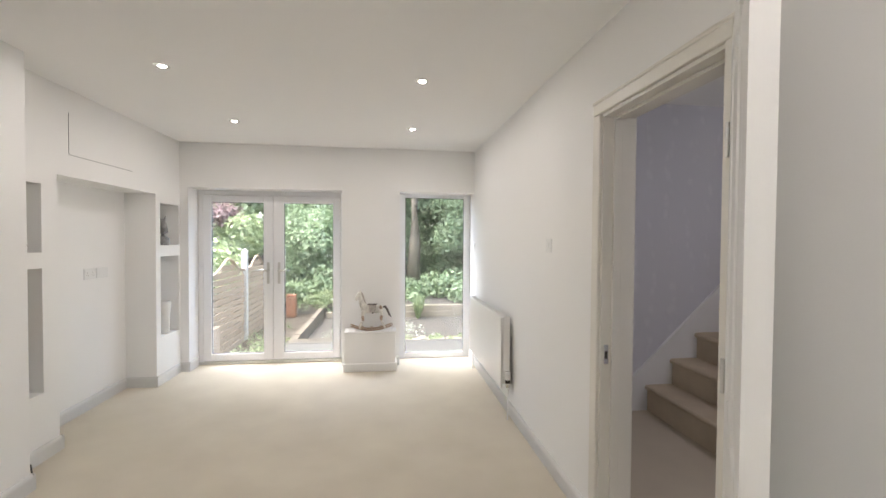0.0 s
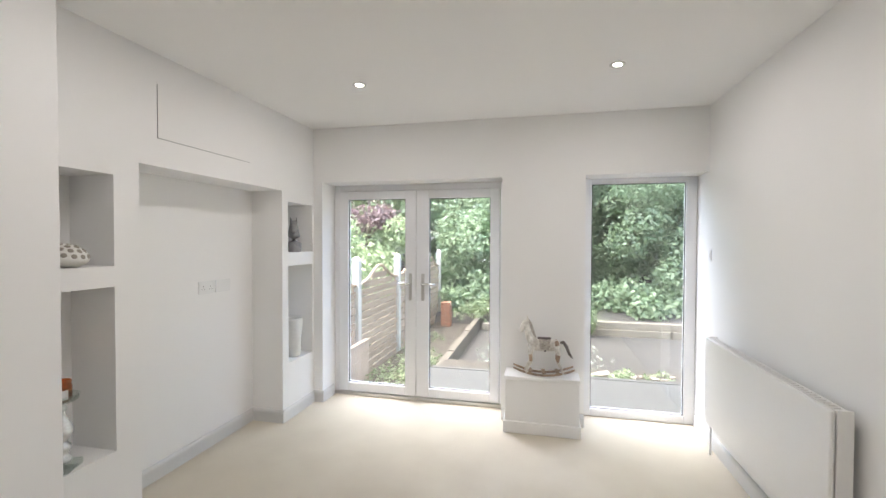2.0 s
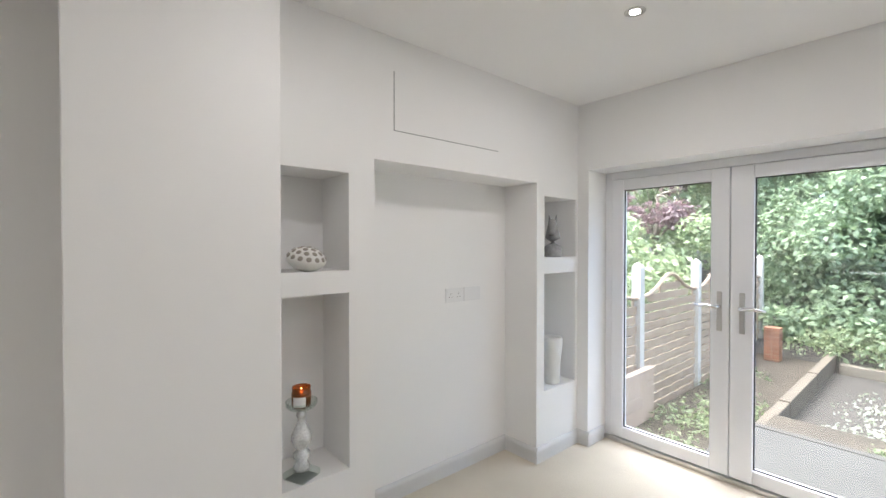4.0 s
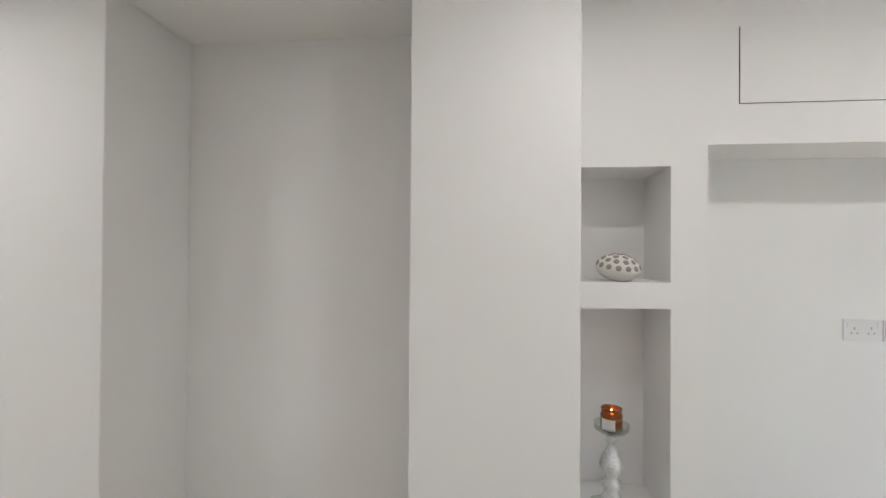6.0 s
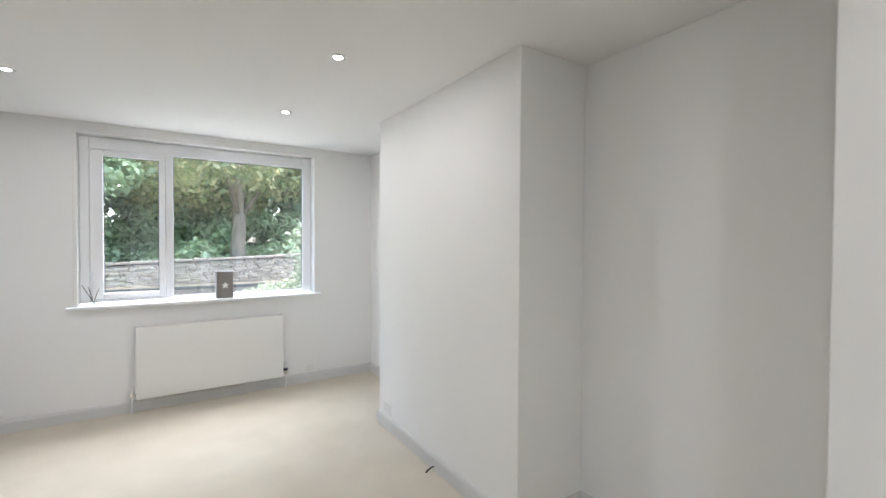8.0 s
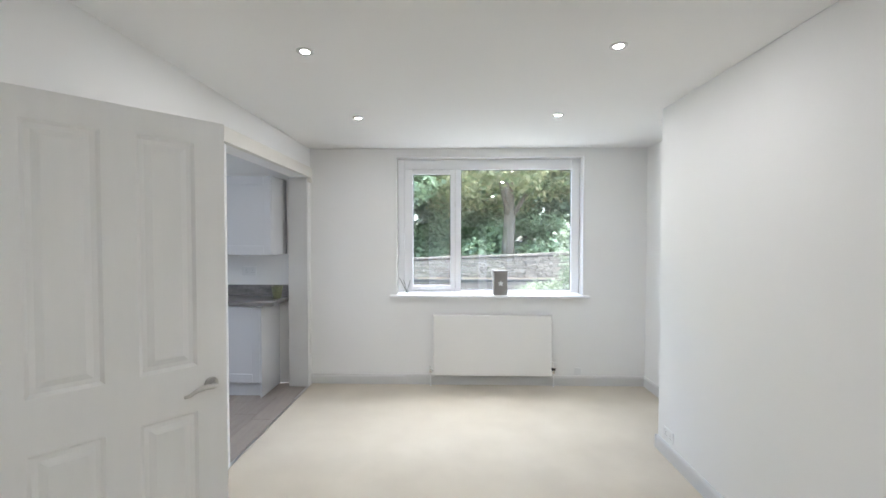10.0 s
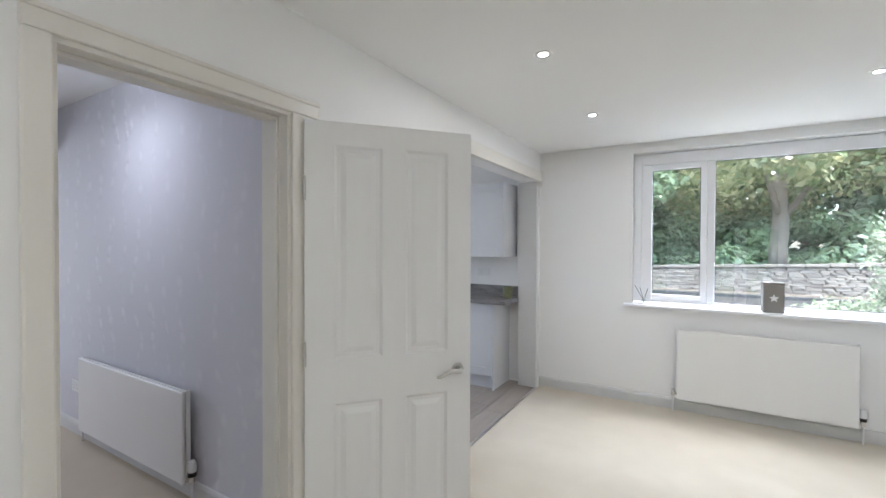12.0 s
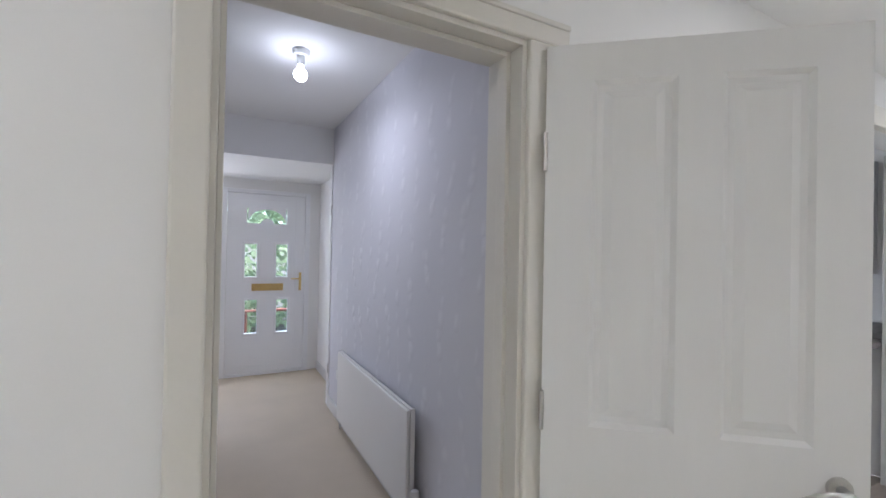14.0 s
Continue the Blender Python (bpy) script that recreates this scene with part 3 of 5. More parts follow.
plate("wall_socket", "white double socket plate on the recess wall", "socket", (LEFT, -0.945, 1.108), 0, 0.146, 0.088, group="recess wall plates")
plate("aerial_plate", "white blank aerial plate on the recess wall", "socket", (LEFT, -0.793, 1.108), 0, 0.146, 0.088, "blank", group="recess wall plates")
plate("wall_socket", "white double socket low on the chimney breast", "socket", (-2.94, -5.385, 0.16), 0, 0.13, 0.08)
plate("light_switch", "white single light switch on a white wall", "light switch", (0.0, -2.262, 1.375), 180, 0.086, 0.086, "switch")
plate("fan_switch", "narrow white control switch by the garden window", "light switch", (0.0, -0.045, 1.338), 180, 0.045, 0.08, "switch")
plate("telephone_socket", "small white telephone socket over the skirting", "socket", (-2.735, FRONT, 0.145), 90, 0.066, 0.07, "blank")
plate("wall_socket", "white double socket low on the hall wallpaper", "socket", (2.72, HALL_Y, 0.36), 90, 0.13, 0.086)
plate("wall_socket", "white double socket on the kitchen wall", "socket", (0.64, FRONT, 1.16), 90, 0.146, 0.086)

ring = thing("downlight", "small recessed ceiling downlight with a satin rim, lit", "downlight", at=(*DOWNLIGHTS[0], CEIL), group="ceiling downlights")
part("rim", lathe(bmesh.new(), [(0.0225, 0.0), (0.043, 0.0), (0.043, -0.003), (0.039, -0.005), (0.030, -0.006), (0.0225, -0.003)], 32, caps=False), STEEL, ring, smooth=True)
LENS = glow("lit_lens", (1.0, 0.97, 0.92), 6.0)
part("lens", lathe(bmesh.new(), [(0.022, -0.001), (0.022, -0.0035), (0.012, -0.005), (0.002, -0.0055)], 24), LENS, ring, "glowing lens")
for lx, ly in DOWNLIGHTS[1:]:
    copy_thing(ring, pose(lx, ly, CEIL))

hatch = thing("access_panel", "flush white access panel with a thin shadow gap", "panel", at=(MEDIA, -1.20, 2.12))
part("shadow_gap", cube(-0.001, 0.0015, -0.372, 0.36, -0.152, 0.13), DARK, hatch)
part("panel", cube(0.0, 0.003, -0.3695, 0.365, -0.150, 0.135), WALL, hatch)

# black cable beside the niches
bm = bmesh.new()
tube(bm, [(-3.05, -2.10, 0.115), (-3.02, -2.11, 0.13), (-2.985, -2.125, 0.115), (-2.975, -2.13, 0.06), (-2.985, -2.13, 0.02), (-3.02, -2.12, 0.006), (-3.09, -2.10, 0.006)], 0.0045, 8)
cab = thing("cable", "short black cable loop on the carpet by the skirting", "cable")
part("lead", bm, DARK, cab, smooth=True)
bm = bmesh.new()
tube(bm, [(-2.93, -4.66, 0.03), (-2.905, -4.665, 0.025), (-2.88, -4.67, 0.01), (-2.86, -4.66, 0.007)], [0.004, 0.005, 0.006, 0.004], 8)
part("lead", bm, DARK, thing("cable", "dark cable stub poking from the chimney breast skirting", "cable"), smooth=True)

# plinth between door and window
pl = thing("plinth", "white boxed plinth with a skirting against the wall", "plinth")
part("box", cube(-1.43, -0.895, -0.215, -0.001, 0.0, 0.400, 0.003), WALL, pl)
part("top", cube(-1.438, -0.887, -0.228, -0.001, 0.400, 0.426, 0.006), TRIM, pl)
part("skirting", cube(-1.444, -0.881, -0.231, -0.001, 0.0, 0.088, 0.006), TRIM, pl)
part("skirting_return", cube(-1.478, -1.444, -0.016, 0.0, 0.0, 0.095, 0.004), TRIM, pl)

# ---------------- hall, porch and stairs ----------------
HALL_LAMP = (1.585, -3.317)
bulb_thing = thing("batten_lamp", "bare glowing bulb in a white ceiling batten holder", "ceiling lamp", at=(*HALL_LAMP, HALL_TOP))
part("base", lathe(bmesh.new(), [(0.05, 0.0), (0.05, -0.012), (0.042, -0.03), (0.022, -0.034), (0.022, -0.075), (0.019, -0.085)], 24), PLASTIC, bulb_thing, smooth=False)
BULB = glow("bulb_glass", (0.86, 0.90, 1.0), 2.6)
bulb = part("bulb", lathe(bmesh.new(), [(0.012, -0.085), (0.018, -0.10), (0.034, -0.122), (0.038, -0.14), (0.033, -0.158), (0.018, -0.172), (0.004, -0.175)], 24), BULB, bulb_thing, "glowing opal bulb", smooth=True)
bulb.visible_shadow = False
d = bpy.data.lights.new("hall_bulb", "AREA")
d.shape, d.size, d.energy, d.color = "DISK", 0.05, 0.62, (0.88, 0.89, 1.0)
new("hall_bulb", d).matrix_world = look((*HALL_LAMP, HALL_TOP - 0.18), (*HALL_LAMP, 0))

STAIR_CARPET = material("stair_carpet", (0.60, 0.50, 0.37), 0.95, var=0.1, scale=6, fine=380, bump=0.7, dist=0.004, spec=0.1)
stairs = thing("staircase", "carpeted straight stairs with white strings", "stairs")
for i in range(9):
    x, z = 1.16 + 0.222 * i, 0.213 * (i + 1)
    bm = bmesh.new()
    box(bm, x, x + 0.26, -2.62, -1.53, z - 0.213 if i else 0, z - 0.012)
    tube(bm, [(x - 0.004, -2.62, z - 0.02), (x - 0.004, -1.53, z - 0.02)], 0.02, 14)
    box(bm, x - 0.004, x + 0.25, -2.62, -1.53, z - 0.03, z)
    part("step", bm, STAIR_CARPET, stairs)
for y0, y1, nm in ((-1.53, -1.5, "wall_string"), (-2.65, -2.62, "outer_string")):
    bm = bmesh.new()
    low = [(1.02, 0.0), (1.02, 0.27), (3.1, 2.265), (3.1, 0.0)]
    a = [bm.verts.new((x, y0, z)) for x, z in low]
    b = [bm.verts.new((x, y1, z)) for x, z in low]
    bm.faces.new(a)
    bm.faces.new(list(reversed(b)))
    for i in range(4):
        bm.faces.new((a[i], b[i], b[(i + 1) % 4], a[(i + 1) % 4]))
    part(nm, bm, TRIM, stairs)
baseboard(1.02, -1.5, 0.15, -1.5)

# front door
DX = 4.372
BRASS = material("polished_brass", (0.72, 0.52, 0.22), 0.25, metal=1.0, var=0.06, bump=0.01)
fd = thing("door_3", "white front door with small glazed panels and brass fittings, closed", "front door", kind="structure")
part("door_frame", cube(DX - 0.03, DX + 0.05, -3.90, -3.845, 0, 2.10, 0.004), UPVC, fd)
part("door_frame", cube(DX - 0.03, DX + 0.05, -3.015, -2.96, 0, 2.10, 0.004), UPVC, fd)
part("door_frame", cube(DX - 0.03, DX + 0.05, -3.845, -3.015, 2.055, 2.10, 0.004), UPVC, fd)
part("threshold", cube(DX - 0.03, DX + 0.05, -3.845, -3.015, 0.0, 0.032, 0.004), UPVC, fd)
panes = [(-3.325, -3.20, 1.115, 1.485), (-3.655, -3.53, 1.115, 1.485), (-3.335, -3.21, 0.475, 0.85), (-3.665, -3.54, 0.475, 0.85)]
arch = (-3.64, -3.215, 1.72, 1.895)
dl = part("leaf", pierced(bmesh.new(), "x", DX - 0.015, DX + 0.03, -3.843, -3.017, 0.034, 2.053, panes + [arch]), UPVC, fd)
for p in panes:
    g = part("pane", cube(DX + 0.005, DX + 0.011, p[0] - 0.003, p[1] + 0.003, p[2] - 0.003, p[3] + 0.003), GLASS, dl)
    g.visible_shadow = False
    bm = bmesh.new()
    w = 0.022
    for a in ((p[0] - w, p[0], p[2] - w, p[3] + w), (p[1], p[1] + w, p[2] - w, p[3] + w), (p[0], p[1], p[2] - w, p[2]), (p[0], p[1], p[3], p[3] + w)):
        box(bm, DX - 0.026, DX - 0.014, a[0], a[1], a[2], a[3], 0.004)
    part("bead", bm, UPVC, dl)
g = part("pane", cube(DX + 0.005, DX + 0.011, arch[0], arch[1], arch[2], arch[3]), GLASS, dl)
g.visible_shadow = False
# half-round surround that closes the square hole round the fanlight
bm = bmesh.new()
cy, r_out = (arch[0] + arch[1]) / 2, 0.5 * (arch[1] - arch[0])
steps = 20
for s in range(steps):
    t0, t1 = math.pi * s / steps, math.pi * (s + 1) / steps
    pts = []
    for tt in (t0, t1):
        pts.append((cy + (r_out - 0.012) * math.cos(tt), arch[2] + (arch[3] - arch[2] - 0.012) * math.sin(tt)))
    top = [(pts[1][0], arch[3] + 0.012), (pts[0][0], arch[3] + 0.012)]
    f = [bm.verts.new((DX - 0.022, y, z)) for y, z in (*pts, *top)]
    k = [bm.verts.new((DX + 0.0, y, z)) for y, z in (*pts, *top)]
    bm.faces.new(f)
    for i in range(4):
        bm.faces.new((f[i], k[i], k[(i + 1) % 4], f[(i + 1) % 4]))
for s in range(8):
    t0, t1 = math.pi * s / 8, math.pi * (s + 1) / 8
    q = [(cy + 0.07 * math.cos(t), arch[2] + 0.055 * math.sin(t)) for t in (t0, t1)]
    f = [bm.verts.new((DX - 0.022, y, z)) for y, z in (q[0], q[1], (cy, arch[2] - 0.01))]
    bm.faces.new(f)
part("fanlight_surround", bm, UPVC, dl)
bm = bmesh.new()
for a in ((-3.745, -3.738, 0.11, 2.0), (-3.12, -3.113, 0.11, 2.0), (-3.738, -3.12, 0.11, 0.117), (-3.738, -3.12, 1.993, 2.0), (-3.738, -3.12, 1.655, 1.661), (-3.738, -3.12, 1.058, 1.064), (-3.68, -3.525, 0.43, 0.436), (-3.35, -3.195, 0.43, 0.436)):
    box(bm, DX - 0.021, DX - 0.015, *a)
part("moulding", bm, UPVC, dl)
lb = part("letter_plate", cube(DX - 0.028, DX - 0.015, -3.61, -3.275, 0.955, 1.035, 0.004), BRASS, dl, "polished brass letter plate")
part("flap", cube(DX - 0.032, DX - 0.027, -3.585, -3.30, 0.972, 1.018, 0.002), BRASS, lb)
hb = part("door_handle", cube(DX - 0.028, DX - 0.015, -3.812, -3.785, 0.95, 1.16, 0.003), BRASS, dl, "brass lever handle on a long plate")
bm = bmesh.new()
tube(bm, [(DX - 0.025, -3.80, 1.09), (DX - 0.06, -3.80, 1.09), (DX - 0.066, -3.79, 1.09), (DX - 0.066, -3.69, 1.088)], [0.009, 0.009, 0.009, 0.007])
part("lever", bm, BRASS, hb, smooth=True)
# side door jamb at the end of the papered wall
sj = thing("side_door_frame", "white door frame post with steel hinges in the porch", "door frame", kind="structure")
part("post", cube(3.052, 3.13, HALL_Y - 0.155, HALL_Y + 0.012, 0, 2.215, 0.004), TRIM, sj)
for hz in (0.3, 1.75):
    part("hinge", cube(3.048, 3.06, HALL_Y + 0.012, HALL_Y + 0.02, hz, hz + 0.09, 0.001), STEEL, sj)
baseboard(3.13, -4.02, 4.36, -4.02)

# ---------------- kitchen ----------------
UNIT = material("pale_grey_unit", (0.66, 0.67, 0.69), 0.35, var=0.012, scale=3, bump=0.01)
WORKTOP = material("grey_worktop", (0.21, 0.20, 0.195), 0.3, var=0.45, scale=7, fine=55, bump=0.02, stretch=(1, 3, 3))
KY0 = FRONT
def shaker_door(unit, x0, x1, y, z0, z1):
    """A flat centre board with two stiles and two rails standing proud of it."""
    d = part("door", cube(x0, x1, y, y + 0.012, z0, z1, 0.001), UNIT, unit)
    for a in ((x0, x0 + 0.068), (x1 - 0.068, x1)):
        part("stile", cube(a[0], a[1], y + 0.012, y + 0.021, z0, z1, 0.002), UNIT, d)
    for c in ((z0, z0 + 0.085), (z1 - 0.085, z1)):
        part("rail", cube(x0 + 0.068, x1 - 0.068, y + 0.012, y + 0.021, c[0], c[1], 0.002), UNIT, d)


def base_unit(x, w):
    u = thing("base_cabinet", "pale grey shaker base cabinet with a flush plinth", "kitchen cabinet", group="kitchen base cabinets")
    part("body", cube(x, x + w, KY0, -6.425, 0.13, 0.868), UNIT, u)
    shaker_door(u, x + 0.0025, x + w - 0.0025, -6.424, 0.135, 0.862)
    part("plinth", cube(x, x + w, -6.47, -6.452, 0.0, 0.13), UNIT, u)
for k in range(4):
    base_unit(0.35 + 0.5 * k, 0.5)
endp = thing("end_panel", "pale grey end panel closing the base cabinets", "panel")
part("panel", cube(0.33, 0.348, KY0, -6.40, 0.0, 0.868, 0.001), UNIT, endp)
wt = thing("worktop", "grey stone-effect laminate worktop with upstand", "worktop")
part("top", cube(0.20, 2.39, KY0, -6.365, 0.870, 0.908, 0.004), WORKTOP, wt)
part("upstand", cube(0.20, 2.39, KY0, KY0 + 0.018, 0.908, 1.02, 0.002), WORKTOP, wt)
for k in range(4):
    x = 0.25 + 0.5 * k
    u = thing("wall_cabinet", "pale grey shaker wall cabinet over the worktop", "kitchen cabinet", group="kitchen wall cabinets")
    part("body", cube(x, x + 0.498, KY0, -6.47, 1.34, 2.09), UNIT, u)
    shaker_door(u, x + 0.003, x + 0.495, -6.469, 1.343, 2.087)
POT = material("olive_glaze", (0.16, 0.17, 0.09), 0.4, var=0.3, scale=12, bump=0.1)
pot = thing("plant_pot", "small ribbed olive green pot on the worktop", "pot", at=(0.27, -6.62, 0.908))
part("pot", lathe(bmesh.new(), [(0.036, 0), (0.04, 0.01), (0.044, 0.04), (0.046, 0.045), (0.047, 0.075), (0.05, 0.08), (0.053, 0.105), (0.056, 0.108), (0.056, 0.122), (0.05, 0.122), (0.048, 0.1)], 24), POT, pot)
part("soil", lathe(bmesh.new(), [(0.048, 0.101), (0.03, 0.108), (0.004, 0.11)], 16), DARK, pot)

# ---------------- ornaments ----------------
CHALK = material("chalky_white_ceramic", (0.74, 0.73, 0.69), 0.7, var=0.05, scale=20, fine=200, bump=0.15, dist=0.001)
HOLE = material("pod_hollows", (0.34, 0.31, 0.265), 0.9, var=0.1)
pod = thing("lotus_pod", "white ceramic lotus pod ornament with dark hollows in a niche", "ornament", at=(-3.20, -1.985, 1.32))
pod.matrix_world = pose(-3.205, -1.985, 1.314, 0, 12, 20) @ Matrix.Diagonal((1, 1, 0.85, 1))
part("body", lathe(bmesh.new(), [(0.025, 0.0), (0.045, 0.006), (0.07, 0.028), (0.083, 0.05), (0.082, 0.064), (0.074, 0.082), (0.058, 0.1), (0.036, 0.113), (0.012, 0.119), (0.002, 0.12)], 32), CHALK, pod, smooth=True)
hole_mesh = None
for ring_r, n, zz, tilt in ((0.0, 1, 0.119, 0), (0.033, 6, 0.1135, 24), (0.059, 11, 0.098, 42), (0.078, 14, 0.073, 66)):
    for k in range(n):
        a = math.tau * (k + 0.3 * (n % 3)) / n
        if hole_mesh is None:
            bm = bmesh.new()
            blob(bm, (0, 0, 0), (0.0125, 0.0112, 0.003), sub=2)
            hob = part("hollow", bm, HOLE, pod, smooth=True)
            hole_mesh = hob.data
        else:
            hob = new("hollow", hole_mesh)
            hob.parent = pod
        hob.matrix_local = Matrix.Translation((ring_r * math.cos(a), ring_r * math.sin(a), zz)) @ Matrix.Rotation(a, 4, "Z") @ Matrix.Rotation(radians(tilt), 4, "Y")

CLEAR = glass_material("clear_glass", (0.88, 0.92, 0.90))
MERCURY = material("mercury_glass", (0.72, 0.73, 0.73), 0.25, metal=0.35, var=0.25, scale=30, fine=120, bump=0.2, dist=0.002)
ch = thing("candle_holder", "mottled white glass candlestick on a square glass foot", "candle holder", at=(-3.212, -2.0, 0.425), rz=24)
ch.scale = (1.0, 1.0, 1.06)
part("foot", cube(-0.056, 0.056, -0.056, 0.056, 0.0, 0.028, 0.006), CLEAR, ch, "clear square glass foot")
part("stem", lathe(bmesh.new(), [(0.03, 0.03), (0.035, 0.045), (0.028, 0.06), (0.024, 0.068), (0.036, 0.085), (0.036, 0.1), (0.022, 0.112), (0.026, 0.125), (0.043, 0.15), (0.044, 0.168), (0.033, 0.195), (0.018, 0.222), (0.015, 0.24), (0.022, 0.252), (0.02, 0.262), (0.012, 0.27), (0.02, 0.28)], 28), MERCURY, ch, smooth=True)
part("dish", lathe(bmesh.new(), [(0.02, 0.28), (0.055, 0.284), (0.064, 0.292), (0.066, 0.312), (0.063, 0.312), (0.061, 0.294), (0.05, 0.288)], 32), CLEAR, ch, "clear glass dish", smooth=True)
AMBER = material("amber_glass", (0.36, 0.11, 0.025), 0.08, var=0.2, scale=15, bump=0)
AMBER.node_tree.nodes["Principled BSDF"].inputs["Transmission Weight"].default_value = 0.55
WAX = material("candle_wax", (0.78, 0.55, 0.30), 0.5)
jar = thing("jar_candle", "amber glass jar candle with a blank white label", "candle", at=(-3.212, -2.0, 0.7305))
part("jar", lathe(bmesh.new(), [(0.036, 0.0), (0.04, 0.004), (0.041, 0.06), (0.038, 0.07), (0.037, 0.076), (0.039, 0.078), (0.039, 0.086), (0.036, 0.086), (0.035, 0.07), (0.038, 0.06), (0.037, 0.052)], 32), AMBER, jar, smooth=True)
part("flame", lathe(bmesh.new(), [(0.001, 0.056), (0.0045, 0.062), (0.004, 0.068), (0.0006, 0.08)], 10), glow("candle_flame", (1.0, 0.45, 0.12), 2.5), jar, "small burning flame", smooth=True)
part("wax", lathe(bmesh.new(), [(0.0365, 0.045), (0.0365, 0.055), (0.02, 0.056), (0.003, 0.056)], 24), WAX, jar)
bm = bmesh.new()
arcs = [radians(-38 + 76 * k / 8) + radians(-35) for k in range(9)]
for a0, a1 in zip(arcs, arcs[1:]):
    v = [bm.verts.new((0.0418 * math.cos(a), 0.0418 * math.sin(a), z)) for a, z in ((a0, 0.008), (a1, 0.008), (a1, 0.05), (a0, 0.05))]
    bm.faces.new(v)
part("label", bm, PLASTIC, jar, "blank white paper label")

# grey horse head bust and white carved vase in the far niches
GREYSTONE = material("grey_stoneware", (0.34, 0.335, 0.33), 0.65, var=0.25, scale=25, bump=0.2)
bm = bmesh.new()
tube(bm, [(0, 0.0, 0.0), (0, 0.0, 0.012), (0, 0.003, 0.07), (0, 0.006, 0.074), (0, 0.008, 0.13), (0, 0.004, 0.18), (0, -0.006, 0.225), (0, -0.012, 0.245)],
     [0.058, 0.062, 0.060, 0.056, 0.052, 0.043, 0.032, 0.014], 18)
tube(bm, [(0, 0.012, 0.247), (0, -0.012, 0.24), (0, -0.034, 0.212), (0, -0.05, 0.178), (0, -0.056, 0.158), (0, -0.054, 0.15)], [0.012, 0.029, 0.028, 0.021, 0.02, 0.01], 14)
tube(bm, [(0, 0.018, 0.262), (0, 0.038, 0.23), (0, 0.052, 0.17), (0, 0.056, 0.11)], [0.006, 0.012, 0.014, 0.008], 8)
for s in (-1, 1):
    rod(bm, (s * 0.018, 0.006, 0.246), (s * 0.026, 0.008, 0.292), 0.011, 0.002, 8)
bust = part("horse_bust", bm, GREYSTONE, None, smooth=True)
bust.matrix_world = pose(-3.208, -0.205, 1.335, 0, 0, 30)
tagged(bust, "grey stoneware horse head bust in the upper niche", "bust")
vase = thing("vase", "tall white ceramic vase with soft twisted relief in the lower niche", "vase", at=(-3.215, -0.20, 0.45))
bm = bmesh.new()
lathe(bm, [(0.03, 0.0), (0.05, 0.002), (0.053, 0.012), (0.056, 0.06), (0.060, 0.12), (0.065, 0.18), (0.069, 0.24), (0.071, 0.295), (0.068, 0.318), (0.062, 0.325), (0.057, 0.318), (0.055, 0.27), (0.05, 0.2)], 40)
for v in bm.verts:
    a = math.atan2(v.co.y, v.co.x)
    k = 1 + 0.05 * math.sin(3 * a + v.co.z * 18) + 0.03 * math.sin(5 * a - v.co.z * 31)
    v.co.x, v.co.y = v.co.x * k, v.co.y * k
part("body", bm, CHALK, vase, smooth=True)

# rocking horse on the plinth, head towards the patio doors
DRIFT = material("distressed_white_paint", (0.60, 0.56, 0.49), 0.7, var=0.3, scale=22, fine=90, bump=0.2, tint=(0.72, 0.70, 0.65))
UMBER = material("brown_worn_wood", (0.31, 0.225, 0.16), 0.65, var=0.4, scale=18, bump=0.2)
MANE = material("dark_grey_hair", (0.13, 0.115, 0.105), 0.8, var=0.4, scale=30, fine=200, bump=0.4)
HAIR = material("worn_grey_paint", (0.42, 0.38, 0.33), 0.75, var=0.5, scale=40, fine=160, bump=0.3)
rh = thing("rocking_horse", "small distressed wooden rocking horse ornament on the plinth", "rocking horse", at=(-1.15, -0.150, 0.426), rz=4)
rh.scale = (0.99, 1.0, 1.15)
for s in (-1, 1):
    bm = bmesh.new()
    pts = [(-0.225 + 0.45 * k / 12, s * 0.046, 0.010 + 0.045 * ((k - 6) / 6) ** 2) for k in range(13)]
    tube(bm, pts, [0.005] + [0.0075] * 11 + [0.005], 8)
    part("rocker", bm, UMBER, rh, smooth=True)
for x in (-0.1, 0.0, 0.1):
    part("slat", cube(x - 0.014, x + 0.014, -0.052, 0.052, 0.021 if abs(x) < 0.05 else 0.027, 0.028 if abs(x) < 0.05 else 0.034, 0.002), UMBER, rh)
bm = bmesh.new()
tube(bm, [(-0.115, 0, 0.205), (-0.10, 0, 0.205), (-0.06, 0, 0.2), (0, 0, 0.192), (0.06, 0, 0.197), (0.1, 0, 0.205), (0.122, 0, 0.21)], [0.018, 0.035, 0.039, 0.035, 0.037, 0.034, 0.014], 16)
part("body", bm, DRIFT, rh, smooth=True)
bm = bmesh.new()
tube(bm, [(-0.08, 0, 0.215), (-0.105, 0, 0.255), (-0.118, 0, 0.30), (-0.128, 0, 0.335)], [0.037, 0.032, 0.027, 0.021], 14)
tube(bm, [(-0.112, 0, 0.345), (-0.135, 0, 0.34), (-0.16, 0, 0.305), (-0.17, 0, 0.285)], [0.018, 0.026, 0.018, 0.015], 14)
head = part("head", bm, DRIFT, rh, smooth=True)
for s in (-1, 1):
    part("ear", rod(bmesh.new(), (-0.118, s * 0.013, 0.355), (-0.124, s * 0.017, 0.392), 0.009, 0.001, 8), DRIFT, head)
bm = bmesh.new()
tube(bm, [(-0.118, 0, 0.366), (-0.101, 0, 0.335), (-0.088, 0, 0.29), (-0.062, 0, 0.245)], [0.006, 0.014, 0.017, 0.008], 12)
part("mane", bm, HAIR, rh, smooth=True)
